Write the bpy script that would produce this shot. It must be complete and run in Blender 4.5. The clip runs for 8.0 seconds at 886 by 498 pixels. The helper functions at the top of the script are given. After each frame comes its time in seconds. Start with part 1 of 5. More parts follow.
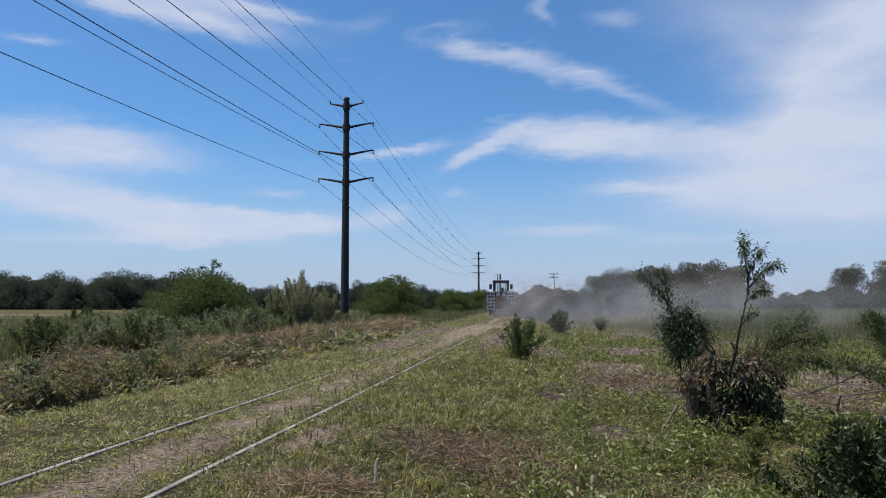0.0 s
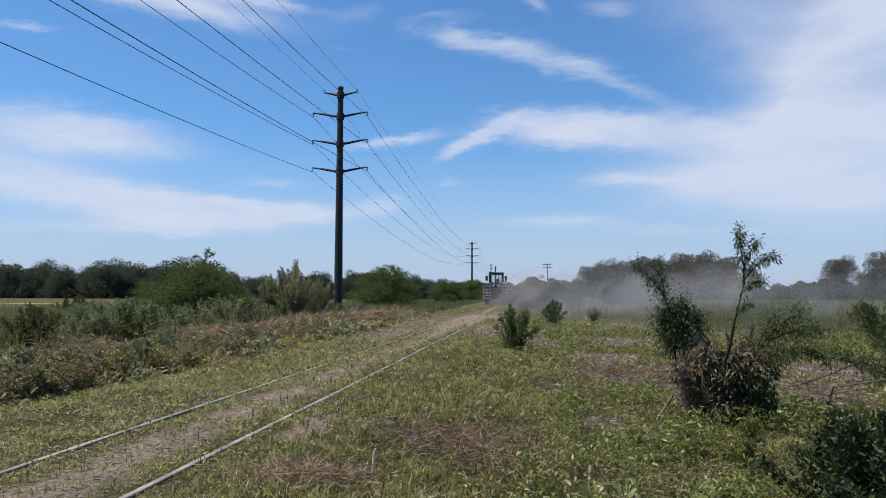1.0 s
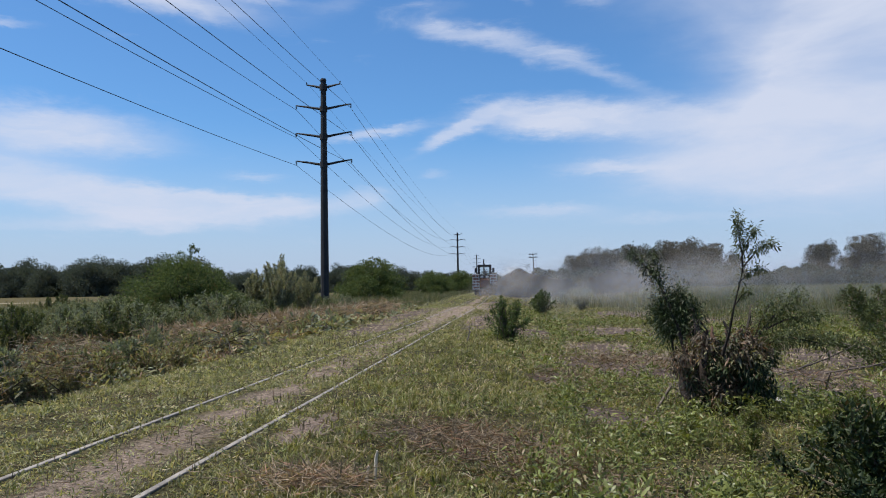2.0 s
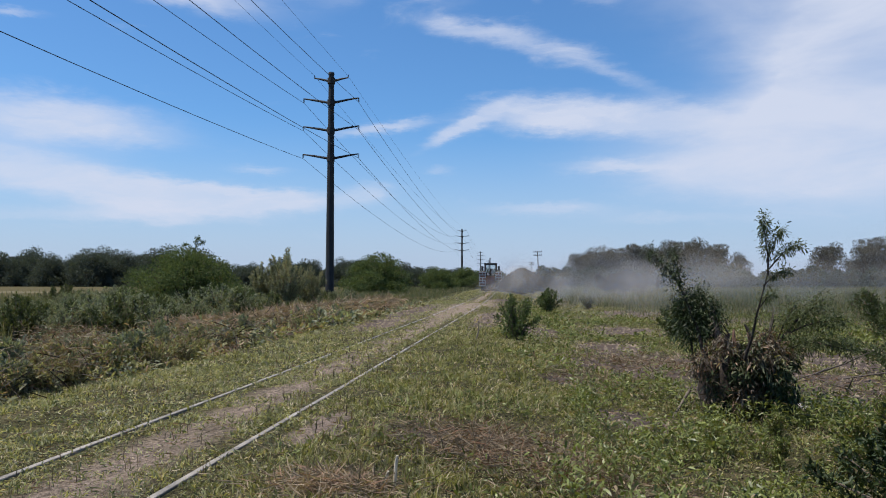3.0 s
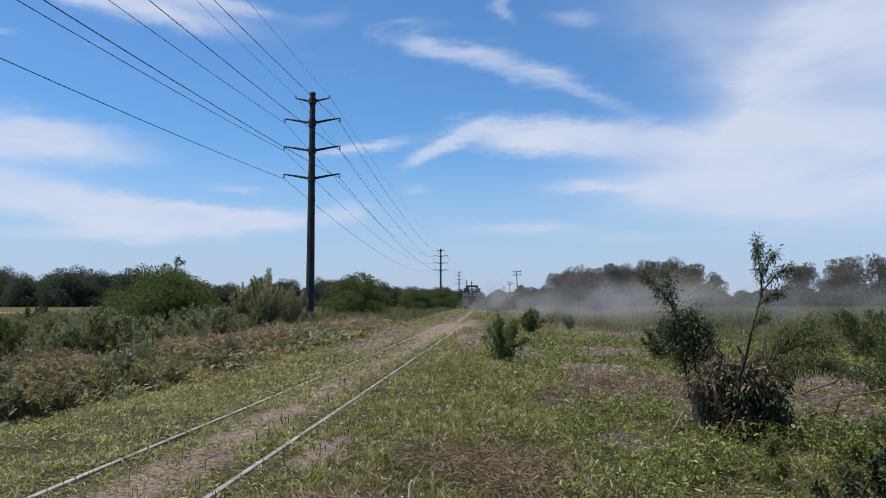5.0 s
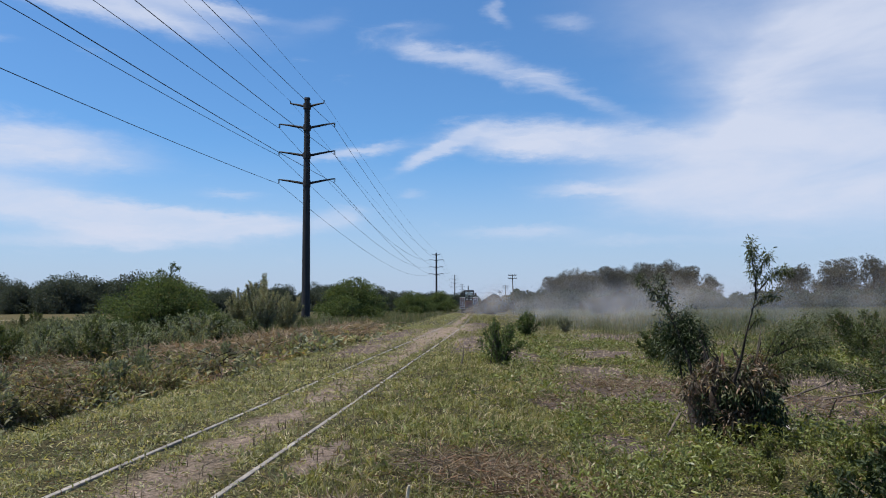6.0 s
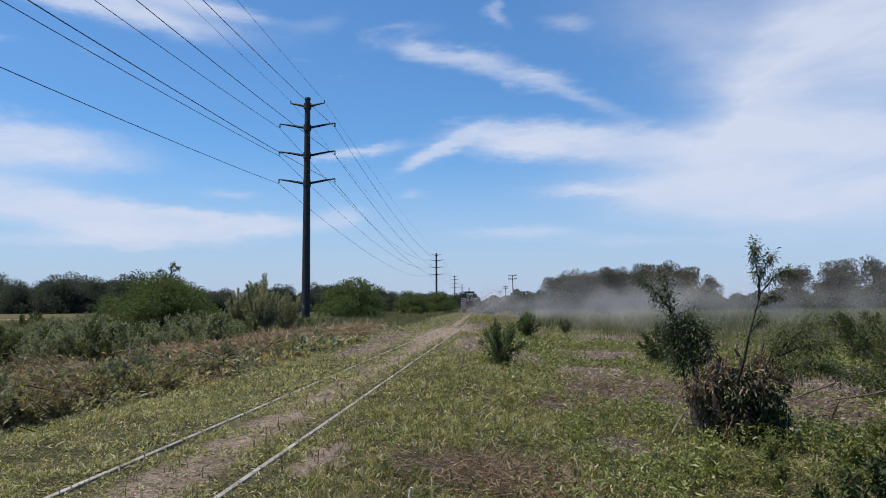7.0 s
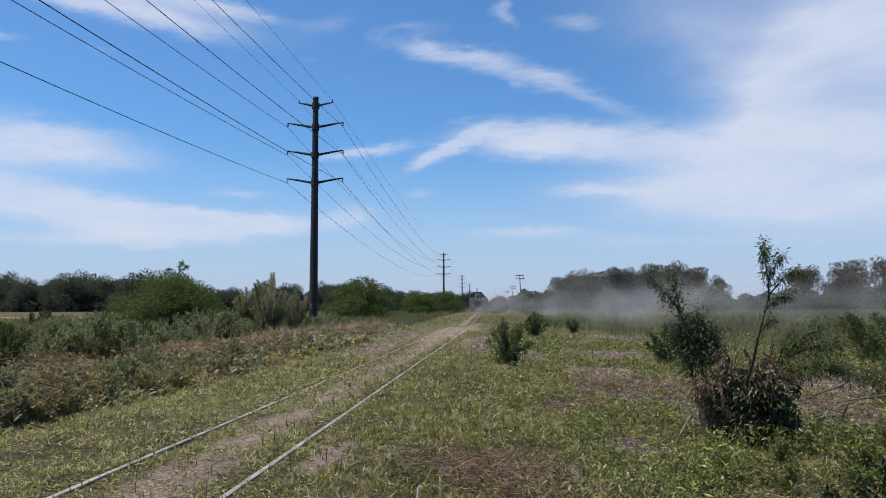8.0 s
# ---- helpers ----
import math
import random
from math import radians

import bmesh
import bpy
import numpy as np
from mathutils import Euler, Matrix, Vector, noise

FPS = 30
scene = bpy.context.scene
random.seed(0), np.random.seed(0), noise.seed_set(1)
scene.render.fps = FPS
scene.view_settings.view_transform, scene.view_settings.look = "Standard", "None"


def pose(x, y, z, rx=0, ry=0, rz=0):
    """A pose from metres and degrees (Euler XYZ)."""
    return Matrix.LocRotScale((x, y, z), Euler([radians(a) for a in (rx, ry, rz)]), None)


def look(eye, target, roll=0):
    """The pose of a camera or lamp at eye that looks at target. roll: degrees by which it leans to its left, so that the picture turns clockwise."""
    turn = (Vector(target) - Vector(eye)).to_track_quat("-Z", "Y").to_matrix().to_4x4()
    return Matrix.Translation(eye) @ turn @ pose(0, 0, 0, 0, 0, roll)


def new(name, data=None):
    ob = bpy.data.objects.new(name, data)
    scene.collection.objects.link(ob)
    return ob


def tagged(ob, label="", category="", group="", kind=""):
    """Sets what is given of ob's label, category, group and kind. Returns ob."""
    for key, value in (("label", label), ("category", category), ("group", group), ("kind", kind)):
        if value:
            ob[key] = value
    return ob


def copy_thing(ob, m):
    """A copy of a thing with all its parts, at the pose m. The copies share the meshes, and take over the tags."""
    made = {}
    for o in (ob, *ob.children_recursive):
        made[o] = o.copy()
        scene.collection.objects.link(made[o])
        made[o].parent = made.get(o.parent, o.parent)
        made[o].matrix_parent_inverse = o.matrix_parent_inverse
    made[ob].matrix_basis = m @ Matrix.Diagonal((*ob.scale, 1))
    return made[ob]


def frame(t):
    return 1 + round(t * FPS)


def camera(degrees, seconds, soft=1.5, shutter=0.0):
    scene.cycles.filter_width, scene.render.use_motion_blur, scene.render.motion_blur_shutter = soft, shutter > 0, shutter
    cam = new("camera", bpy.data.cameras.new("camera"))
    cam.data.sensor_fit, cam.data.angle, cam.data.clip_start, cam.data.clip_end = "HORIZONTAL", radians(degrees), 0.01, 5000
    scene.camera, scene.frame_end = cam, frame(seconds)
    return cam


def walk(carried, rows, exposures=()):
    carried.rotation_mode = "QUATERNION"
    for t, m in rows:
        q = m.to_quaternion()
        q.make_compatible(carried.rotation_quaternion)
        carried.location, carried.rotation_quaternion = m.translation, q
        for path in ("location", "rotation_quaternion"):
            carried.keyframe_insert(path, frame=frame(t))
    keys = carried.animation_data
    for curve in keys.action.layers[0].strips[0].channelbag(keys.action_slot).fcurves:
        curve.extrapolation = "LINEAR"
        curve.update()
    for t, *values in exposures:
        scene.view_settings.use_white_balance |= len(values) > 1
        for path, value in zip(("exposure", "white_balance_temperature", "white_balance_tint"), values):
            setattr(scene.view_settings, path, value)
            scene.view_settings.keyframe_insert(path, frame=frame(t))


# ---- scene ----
cam = camera(62.0, 8.0, soft=1.0)
PATH = [
    (0, (3.261, 0.386, 1.593), (3.001, 2.364, 1.741), -0.0),
    (0.5, (3.25, 0.363, 1.599), (2.991, 2.341, 1.735), 0.0),
    (1, (3.211, 0.401, 1.594), (2.969, 2.382, 1.715), 0.2),
    (1.2, (3.215, 0.429, 1.608), (2.991, 2.415, 1.701), 0.1),
    (2.3, (2.981, 0.717, 1.64), (2.779, 2.704, 1.738), -1.0),
    (2.5, (2.947, 0.791, 1.649), (2.746, 2.779, 1.735), -0.2),
    (3, (2.84, 0.883, 1.646), (2.627, 2.87, 1.733), 0.1),
    (3.5, (2.719, 0.872, 1.676), (2.501, 2.857, 1.772), -0.1),
    (4, (2.608, 0.823, 1.682), (2.44, 2.812, 1.802), -0.3),
    (5.5, (2.549, 0.801, 1.685), (2.398, 2.79, 1.83), -0.0),
    (6, (2.552, 0.779, 1.691), (2.411, 2.768, 1.842), -0.4),
    (6.5, (2.54, 0.811, 1.686), (2.398, 2.8, 1.837), -0.5),
    (7, (2.524, 0.84, 1.69), (2.383, 2.829, 1.842), -0.3),
    (7.5, (2.513, 0.83, 1.686), (2.359, 2.818, 1.839), -0.2),
    (8, (2.51, 0.836, 1.686), (2.349, 2.824, 1.837), -0.1),
]
walk(cam, [(t, look(eye, target, roll)) for t, eye, target, roll in PATH], exposures=[(0, 0.37), (0.5, 0.45), (1, 0.45), (2.5, 0.43), (4, 0.45), (8, 0.45)])

# ---- light ----
SUN_EL, SUN_AZ = 68.0, -92.0  # degrees up, degrees to the right of the track's direction
world = bpy.data.worlds.new("sky_world")
scene.world = world
world.use_nodes = True


class Nodes:
    """A short way to build node trees."""

    def __init__(self, tree):
        self.tree = tree
        tree.nodes.clear()

    def add(self, kind, **settings):
        node = self.tree.nodes.new(kind)
        for key, value in settings.items():
            self.put(node.inputs[key.replace("_", " ")], value)
        return node

    def put(self, socket, value):
        if isinstance(value, bpy.types.NodeSocket):
            self.tree.links.new(value, socket)
        elif isinstance(value, bpy.types.Node):
            self.tree.links.new(value.outputs[0], socket)
        else:
            socket.default_value = value

    def math(self, op, a, b=0.0, c=0.0, clamp=False):
        node = self.tree.nodes.new("ShaderNodeMath")
        node.operation, node.use_clamp = op, clamp
        for i, v in enumerate((a, b, c)):
            self.put(node.inputs[i], v)
        return node.outputs[0]

    def mix(self, fac, a, b, blend="MIX"):
        node = self.tree.nodes.new("ShaderNodeMix")
        node.data_type, node.blend_type = "RGBA", blend
        self.put(node.inputs[0], fac)
        self.put(node.inputs[6], a)
        self.put(node.inputs[7], b)
        return node.outputs[2]

    def ramp(self, value, lo, hi, to_lo=0.0, to_hi=1.0):
        node = self.tree.nodes.new("ShaderNodeMapRange")
        node.interpolation_type = "SMOOTHSTEP"
        for i, v in enumerate((value, lo, hi, to_lo, to_hi)):
            self.put(node.inputs[i], v)
        return node.outputs[0]

    def noise(self, vector, scale, detail=4.0, rough=0.55, distort=0.0):
        node = self.tree.nodes.new("ShaderNodeTexNoise")
        self.put(node.inputs["Vector"], vector)
        node.inputs["Scale"].default_value = scale
        node.inputs["Detail"].default_value = detail
        node.inputs["Roughness"].default_value = rough
        node.inputs["Distortion"].default_value = distort
        return node.outputs[0]


def rgb(r, g, b):
    return (r, g, b, 1.0)


# streaks of cirrus: bearing and height in degrees, half length, half width, slope in degrees, weight
CLOUDS = [
    (-33.7, 11.0, 7.1, 1.50, -3, 1.00), (-34.6, 7.3, 8.5, 1.48, -9, 1.00), (-23.2, 5.8, 6.2, 0.75, 2, 0.85),
    (-20.3, 8.3, 2.5, 0.38, 0, 0.50), (-11.2, 11.7, 3.7, 0.48, 6, 0.70), (-11.6, 6.9, 2.6, 0.87, 5, 0.45),
    (-28.7, 20.7, 9.1, 0.95, -6, 0.90), (-37.1, 17.7, 2.5, 0.36, 5, 0.55), (-4.5, 19.2, 3.9, 0.80, -8, 0.61),
    (2.1, 17.6, 4.7, 0.99, -17, 0.54), (8.0, 15.4, 3.3, 0.67, -28, 0.36), (-4.6, 11.9, 3.3, 0.48, 28, 0.90),
    (2.0, 12.8, 5.2, 1.20, 0, 1.00), (10.4, 11.8, 8.2, 1.31, -3, 1.00), (18.8, 10.5, 8.2, 2.62, 5, 0.90),
    (8.3, 8.6, 4.6, 0.58, -2, 0.80), (15.4, 7.6, 6.6, 1.56, -6, 0.85), (22.3, 12.8, 5.0, 3.21, 30, 0.90),
    (22.9, 17.9, 5.3, 3.20, 20, 0.85), (16.4, 17.0, 4.6, 2.31, -30, 0.30), (2.0, 5.6, 5.6, 0.52, 0, 0.55),
    (6.0, 21.0, 2.1, 0.76, -10, 0.45), (0.6, 22.1, 1.3, 0.69, -45, 0.50), (-13.5, 21.2, 2.6, 0.78, 20, 0.30),
    (-5.9, 21.1, 3.5, 0.53, 0, 0.25), (-6.8, 8.6, 1.1, 0.35, 0, 0.40), (-31.7, 4.5, 11.5, 0.54, 1, 0.45),
    (12.2, 4.7, 10.0, 0.56, 0, 0.35), (-35.0, 21.8, 9.0, 0.80, 0, 0.80), (-22.0, 21.6, 5.0, 0.60, -6, 0.70),
    (-26.0, 6.6, 6.0, 0.70, 0, 0.60), (27.0, 8.0, 9.0, 3.20, 0, 0.80), (31.0, 19.0, 9.0, 6.00, 20, 0.85),
    (-21.5, 6.0, 7.0, 0.80, 0, 0.80), (15.0, 20.5, 6.0, 2.20, -10, 0.35),
]


def build_sky():
    n = Nodes(world.node_tree)
    way = n.add("ShaderNodeTexCoord").outputs["Generated"]
    sky = n.add("ShaderNodeTexSky")
    sky.sky_type, sky.sun_disc = "NISHITA", False
    sky.sun_elevation, sky.sun_rotation = radians(SUN_EL), radians(SUN_AZ)
    sky.air_density, sky.dust_density, sky.ozone_density, sky.altitude = 1.0, 0.6, 3.0, 50.0
    cut = n.add("ShaderNodeSeparateXYZ", Vector=way)
    az = n.math("DEGREES", n.math("ARCTAN2", cut.outputs[0], cut.outputs[1]))
    el = n.math("DEGREES", n.math("ARCSINE", cut.outputs[2]))
    flat = n.add("ShaderNodeCombineXYZ", X=n.math("MULTIPLY", az, 0.05), Y=n.math("MULTIPLY", el, 0.16))
    warp_a = n.math("SUBTRACT", n.noise(flat, 2.2, 5, 0.6), 0.5)
    warp_b = n.math("SUBTRACT", n.noise(flat, 6.5, 5, 0.65), 0.5)
    azw = n.math("ADD", az, n.math("MULTIPLY", warp_a, 5.0))
    elw = n.math("ADD", el, n.math("ADD", n.math("ADD", n.math("MULTIPLY", warp_b, 1.3), n.math("MULTIPLY", warp_a, 0.9)), n.math("MULTIPLY", n.math("SUBTRACT", n.noise(flat, 16.0, 5, 0.7), 0.5), 0.5)))
    total = veil = None
    for a, e, long, wide, slope, weight in CLOUDS:
        c, s = math.cos(radians(slope)), math.sin(radians(slope))
        dx, dy = n.math("SUBTRACT", azw, a), n.math("SUBTRACT", elw, e)
        along = n.math("MULTIPLY_ADD", dx, c / long, n.math("MULTIPLY", dy, s / long))
        across = n.math("MULTIPLY_ADD", dy, c / wide, n.math("MULTIPLY", dx, -s / wide))
        far = n.math("ADD", n.math("MULTIPLY", along, along), n.math("MULTIPLY", across, across))
        puff = n.math("MULTIPLY", n.math("EXPONENT", n.math("MULTIPLY", far, -0.9)), weight)
        if wide > 1.5:
            veil = puff if veil is None else n.math("ADD", veil, puff)
        else:
            total = puff if total is None else n.math("ADD", total, puff)
    thin = n.math("MULTIPLY", n.ramp(n.noise(flat, 3.0, 6, 0.6, 0.6), 0.5, 0.8), 0.35)  # thin veil all round
    fibre = n.ramp(n.noise(n.add("ShaderNodeCombineXYZ", X=n.math("MULTIPLY", azw, 0.05), Y=n.math("MULTIPLY", elw, 0.22)), 3.0, 6, 0.55, 0.4), 0.25, 0.75, 0.72, 1.1)
    cover = n.math("MULTIPLY", n.ramp(n.math("ADD", total, n.math("MULTIPLY", thin, 0.9)), 0.08, 1.0), fibre)
    soft = n.math("MULTIPLY", n.math("MINIMUM", veil, 1.0), n.ramp(n.noise(flat, 1.6, 5, 0.55, 0.5), 0.25, 0.7, 0.58, 0.98))
    haze = n.ramp(el, 13.0, -1.0, 0.0, 0.85)
    clear = n.math("MULTIPLY", n.math("SUBTRACT", 1.0, n.math("MULTIPLY", cover, 0.9), clamp=True), n.math("SUBTRACT", 1.0, soft))
    cover = n.math("MINIMUM", n.math("SUBTRACT", 1.0, clear), 0.95)
    deep = n.mix(1.0, sky.outputs[0], rgb(0.67, 1.05, 1.36), "MULTIPLY")
    colour = n.mix(cover, n.mix(haze, deep, rgb(4.6, 5.4, 7.35)), rgb(6.2, 6.75, 8.2))
    back = n.add("ShaderNodeBackground", Color=colour, Strength=0.077)
    out = n.add("ShaderNodeOutputWorld")
    n.put(out.inputs["Surface"], back)


build_sky()
sun = new("sun", bpy.data.lights.new("sun", "SUN"))
sun.data.energy, sun.data.angle, sun.data.color = 5.0, radians(0.6), (1.0, 0.95, 0.87)
sun_way = Vector((math.sin(radians(SUN_AZ)) * math.cos(radians(SUN_EL)), math.cos(radians(SUN_AZ)) * math.cos(radians(SUN_EL)), math.sin(radians(SUN_EL))))
sun.matrix_world = look(sun_way * 100, (0, 0, 0))


# ---- materials ----
def material(name):
    mat = bpy.data.materials.new(name)
    mat.use_nodes = True
    return mat, Nodes(mat.node_tree)


def finish(n, shader):
    n.put(n.add("ShaderNodeOutputMaterial").inputs["Surface"], shader)


def leaf_material(name, dark, light, dry, dry_share, through_it=0.35, gloss=0.6, shine=0.3):
    """Foliage: colour changes from leaf to leaf and slowly over the plant; light passes through."""
    mat, n = material(name)
    one = n.add("ShaderNodeNewGeometry").outputs["Random Per Island"]
    where = n.add("ShaderNodeTexCoord").outputs["Object"]
    # tuft noise sets light and dark clumps, a stand-in for self-shading tufts
    patch, tuft = n.noise(where, 0.9, 3), n.ramp(n.noise(where, 5.5, 2), 0.36, 0.64)
    blend = n.math("ADD", n.math("MULTIPLY", one, 0.35), n.math("ADD", n.math("MULTIPLY", patch, 0.22), n.math("MULTIPLY", tuft, 0.48)), clamp=True)
    colour = n.mix(blend, rgb(*dark), rgb(*light))
    again = n.math("FRACT", n.math("MULTIPLY", one, 17.31))
    worn = n.math("ADD", again, n.math("MULTIPLY", n.math("SUBTRACT", patch, 0.5), 0.8))
    colour = n.mix(n.ramp(worn, 1.0 - dry_share - 0.03, 1.0 - dry_share + 0.03), colour, rgb(*dry))
    body = n.add("ShaderNodeBsdfPrincipled", Base_Color=colour, Roughness=gloss, Specular_IOR_Level=shine)
    glow = n.add("ShaderNodeBsdfTranslucent", Color=n.mix(1.0, colour, rgb(1.3, 1.25, 0.6), "MULTIPLY"))
    mixed = n.add("ShaderNodeMixShader", Fac=through_it)
    n.put(mixed.inputs[1], body)
    n.put(mixed.inputs[2], glow)
    finish(n, mixed)
    return mat


def solid_material(name, low, high, scale=6.0, rough=0.8, metal=0.0, bump=0.4, stretch=(1, 1, 1)):
    mat, n = material(name)
    where = n.add("ShaderNodeMapping", Vector=n.add("ShaderNodeTexCoord").outputs["Object"], Scale=stretch)
    big, fine = n.noise(where, scale, 4), n.noise(where, scale * 9, 6, 0.65)
    colour = n.mix(n.ramp(n.math("ADD", n.math("MULTIPLY", big, 0.6), n.math("MULTIPLY", fine, 0.4)), 0.32, 0.68), rgb(*low), rgb(*high))
    relief = n.add("ShaderNodeBump", Strength=bump, Distance=0.02, Height=fine)
    body = n.add("ShaderNodeBsdfPrincipled", Base_Color=colour, Metallic=metal, Normal=relief)
    n.put(body.inputs["Roughness"], n.ramp(fine, 0.2, 0.8, rough - 0.12, min(1.0, rough + 0.12)))
    finish(n, body)
    return mat


def ground_material():
    """Mown grass, trodden soil, dry litter and far fields, mixed by noise and by the lie of the land."""
    mat, n = material("ground_soil_and_grass")
    where = n.add("ShaderNodeTexCoord").outputs["Object"]
    cut = n.add("ShaderNodeSeparateXYZ", Vector=where)
    x, y = cut.outputs[0], cut.outputs[1]
    wide, mid, fine = n.noise(where, 0.25, 4), n.noise(where, 1.3, 5, 0.6), n.noise(where, 22.0, 6, 0.7)
    # near-black turf base: shade between the plants is put into the colour
    green = n.mix(n.ramp(fine, 0.35, 0.65), rgb(0.014, 0.013, 0.007), rgb(0.070, 0.064, 0.030))
    straw = n.mix(fine, rgb(0.045, 0.037, 0.021), rgb(0.17, 0.14, 0.075))
    soil = n.mix(fine, rgb(0.028, 0.021, 0.019), rgb(0.115, 0.088, 0.076))
    dusty = n.mix(n.ramp(fine, 0.35, 0.65), rgb(0.085, 0.064, 0.051), rgb(0.27, 0.208, 0.168))
    colour = n.mix(n.ramp(n.math("ADD", n.math("MULTIPLY", fine, 0.5), n.math("MULTIPLY", mid, 0.6)), 0.50, 0.74), green, straw)
    worn = n.add("ShaderNodeAttribute")
    worn.attribute_name = "bare"
    bare = n.ramp(n.math("ADD", worn.outputs["Fac"], n.math("MULTIPLY", n.math("SUBTRACT", mid, 0.5), 0.8)), 0.35, 0.75)
    off = n.math("ABSOLUTE", n.math("ADD", x, n.math("ADD", 0.72, n.math("MULTIPLY", n.math("MAXIMUM", n.math("SUBTRACT", y, 55.0), 0.0), 0.021))))
    colour = n.mix(bare, colour, n.mix(n.ramp(off, 2.0, 0.8), soil, dusty))
    # trodden strip between the rails
    off = n.math("ADD", off, n.math("MULTIPLY", n.math("SUBTRACT", mid, 0.5), 0.9))
    colour = n.mix(n.math("MULTIPLY", n.ramp(off, 0.62, 0.12), n.ramp(mid, 0.35, 0.6, 0.6, 1.0)), colour, dusty)
    # litter bank beside the track; its soil is darkened for shade under the weeds
    bank = n.math("MULTIPLY", n.ramp(n.math("ADD", x, n.math("MULTIPLY", mid, 1.5)), -2.6, -4.0), n.ramp(x, -13.0, -9.0))
    colour = n.mix(n.math("MULTIPLY", bank, n.ramp(y, 60.0, 45.0)), colour, n.mix(fine, rgb(0.029, 0.023, 0.016), rgb(0.115, 0.090, 0.061)))
    # far fields
    away = n.ramp(y, 70.0, 130.0)
    field = n.mix(n.noise(where, 0.02, 3), rgb(0.050, 0.046, 0.020), rgb(0.105, 0.082, 0.042))
    colour = n.mix(n.math("MULTIPLY", away, n.ramp(x, -30.0, -45.0)), colour, field)
    # pale dirt road across the field
    road = n.ramp(n.math("ABSOLUTE", n.math("ADD", n.math("SUBTRACT", y, 128.0), n.math("MULTIPLY", wide, 6.0))), 3.2, 1.6)
    colour = n.mix(n.math("MULTIPLY", road, n.ramp(x, -38.0, -48.0)), colour, n.mix(fine, rgb(0.20, 0.17, 0.12), rgb(0.34, 0.29, 0.22)))
    relief = n.add("ShaderNodeBump", Strength=0.8, Distance=0.05, Height=n.math("ADD", fine, mid))
    finish(n, n.add("ShaderNodeBsdfPrincipled", Base_Color=colour, Roughness=0.95, Specular_IOR_Level=0.06, Normal=relief))
    return mat


GROUND = ground_material()
# dark end lowered to hold the shaded gaps between blades
GRASS = leaf_material("short_grass", (0.030, 0.035, 0.015), (0.325, 0.318, 0.130), (0.40, 0.33, 0.22), 0.16, 0.38)
VERGE = leaf_material("dry_verge_grass", (0.080, 0.085, 0.040), (0.395, 0.385, 0.195), (0.44, 0.375, 0.26), 0.16, 0.38)
TALL = leaf_material("tall_grass", (0.060, 0.070, 0.034), (0.178, 0.182, 0.096), (0.22, 0.19, 0.125), 0.16, 0.4)
STRAW = leaf_material("dry_straw", (0.070, 0.052, 0.034), (0.27, 0.205, 0.135), (0.16, 0.088, 0.050), 0.25, 0.2, 0.7)
# near-black dark end holds the shaded gaps among the weed leaves
WEED = leaf_material("broad_weed_leaves", (0.012, 0.022, 0.006), (0.225, 0.25, 0.068), (0.24, 0.18, 0.10), 0.08, 0.3, 0.42)
LITTER = leaf_material("withered_weeds", (0.026, 0.028, 0.016), (0.37, 0.355, 0.185), (0.27, 0.185, 0.13), 0.22, 0.35, 0.7)
HAY = leaf_material("pale_dead_grass", (0.11, 0.085, 0.058), (0.36, 0.275, 0.19), (0.26, 0.16, 0.11), 0.25, 0.25, 0.7)
SHRUB = leaf_material("shrub_leaves", (0.033, 0.047, 0.018), (0.103, 0.122, 0.048), (0.131, 0.095, 0.058), 0.05)
# light end raised so whitish highlights sit in the greyish leaf colour
GREYLEAF = leaf_material("greyish_shrub_leaves", (0.030, 0.040, 0.025), (0.28, 0.305, 0.205), (0.216, 0.168, 0.104), 0.07, 0.4)
REED = leaf_material("pale_reedy_leaves", (0.104, 0.116, 0.072), (0.288, 0.296, 0.208), (0.288, 0.240, 0.160), 0.1, 0.4)
# dark green deepened for shade inside the bush and the stump's shoots
SHADELEAF = leaf_material("shade_dark_glossy_leaves", (0.008, 0.014, 0.005), (0.055, 0.080, 0.026), (0.080, 0.060, 0.028), 0.05, 0.2, 0.55)
# distant haze is put into this colour: bluish grey, lifted tones
HAZYLEAF = leaf_material("haze_tinted_far_leaves", (0.038, 0.050, 0.046), (0.088, 0.105, 0.094), (0.090, 0.085, 0.075), 0.06, 0.3, 0.9, 0.03)
GUMLEAF = leaf_material("gum_tree_leaves", (0.050, 0.050, 0.046), (0.112, 0.106, 0.096), (0.128, 0.112, 0.095), 0.06, 0.3, 0.9, 0.03)
TREELEAF = leaf_material("thorn_tree_leaves", (0.034, 0.052, 0.024), (0.120, 0.158, 0.068), (0.12, 0.11, 0.06), 0.04, 0.35, 0.8, 0.06)
DEADLEAF = leaf_material("dead_brown_leaves", (0.064, 0.042, 0.028), (0.31, 0.205, 0.14), (0.36, 0.27, 0.19), 0.2, 0.3, 0.7)
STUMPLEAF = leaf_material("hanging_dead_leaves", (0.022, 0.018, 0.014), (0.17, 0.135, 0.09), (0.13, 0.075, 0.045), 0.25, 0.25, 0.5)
# near-black: the stump's deep shade is put into the bark colour
BARK = solid_material("shaded_rough_bark", (0.008, 0.006, 0.005), (0.050, 0.034, 0.025), 5.0, 0.95, 0, 1.0, (1, 1, 0.25))
TWIG = solid_material("dry_twig_bark", (0.072, 0.056, 0.040), (0.192, 0.152, 0.112), 14.0, 0.9, 0, 0.5)
SLAB = solid_material("reddish_bark", (0.056, 0.028, 0.018), (0.192, 0.108, 0.068), 9.0, 0.9, 0, 0.6, (1, 1, 0.3))
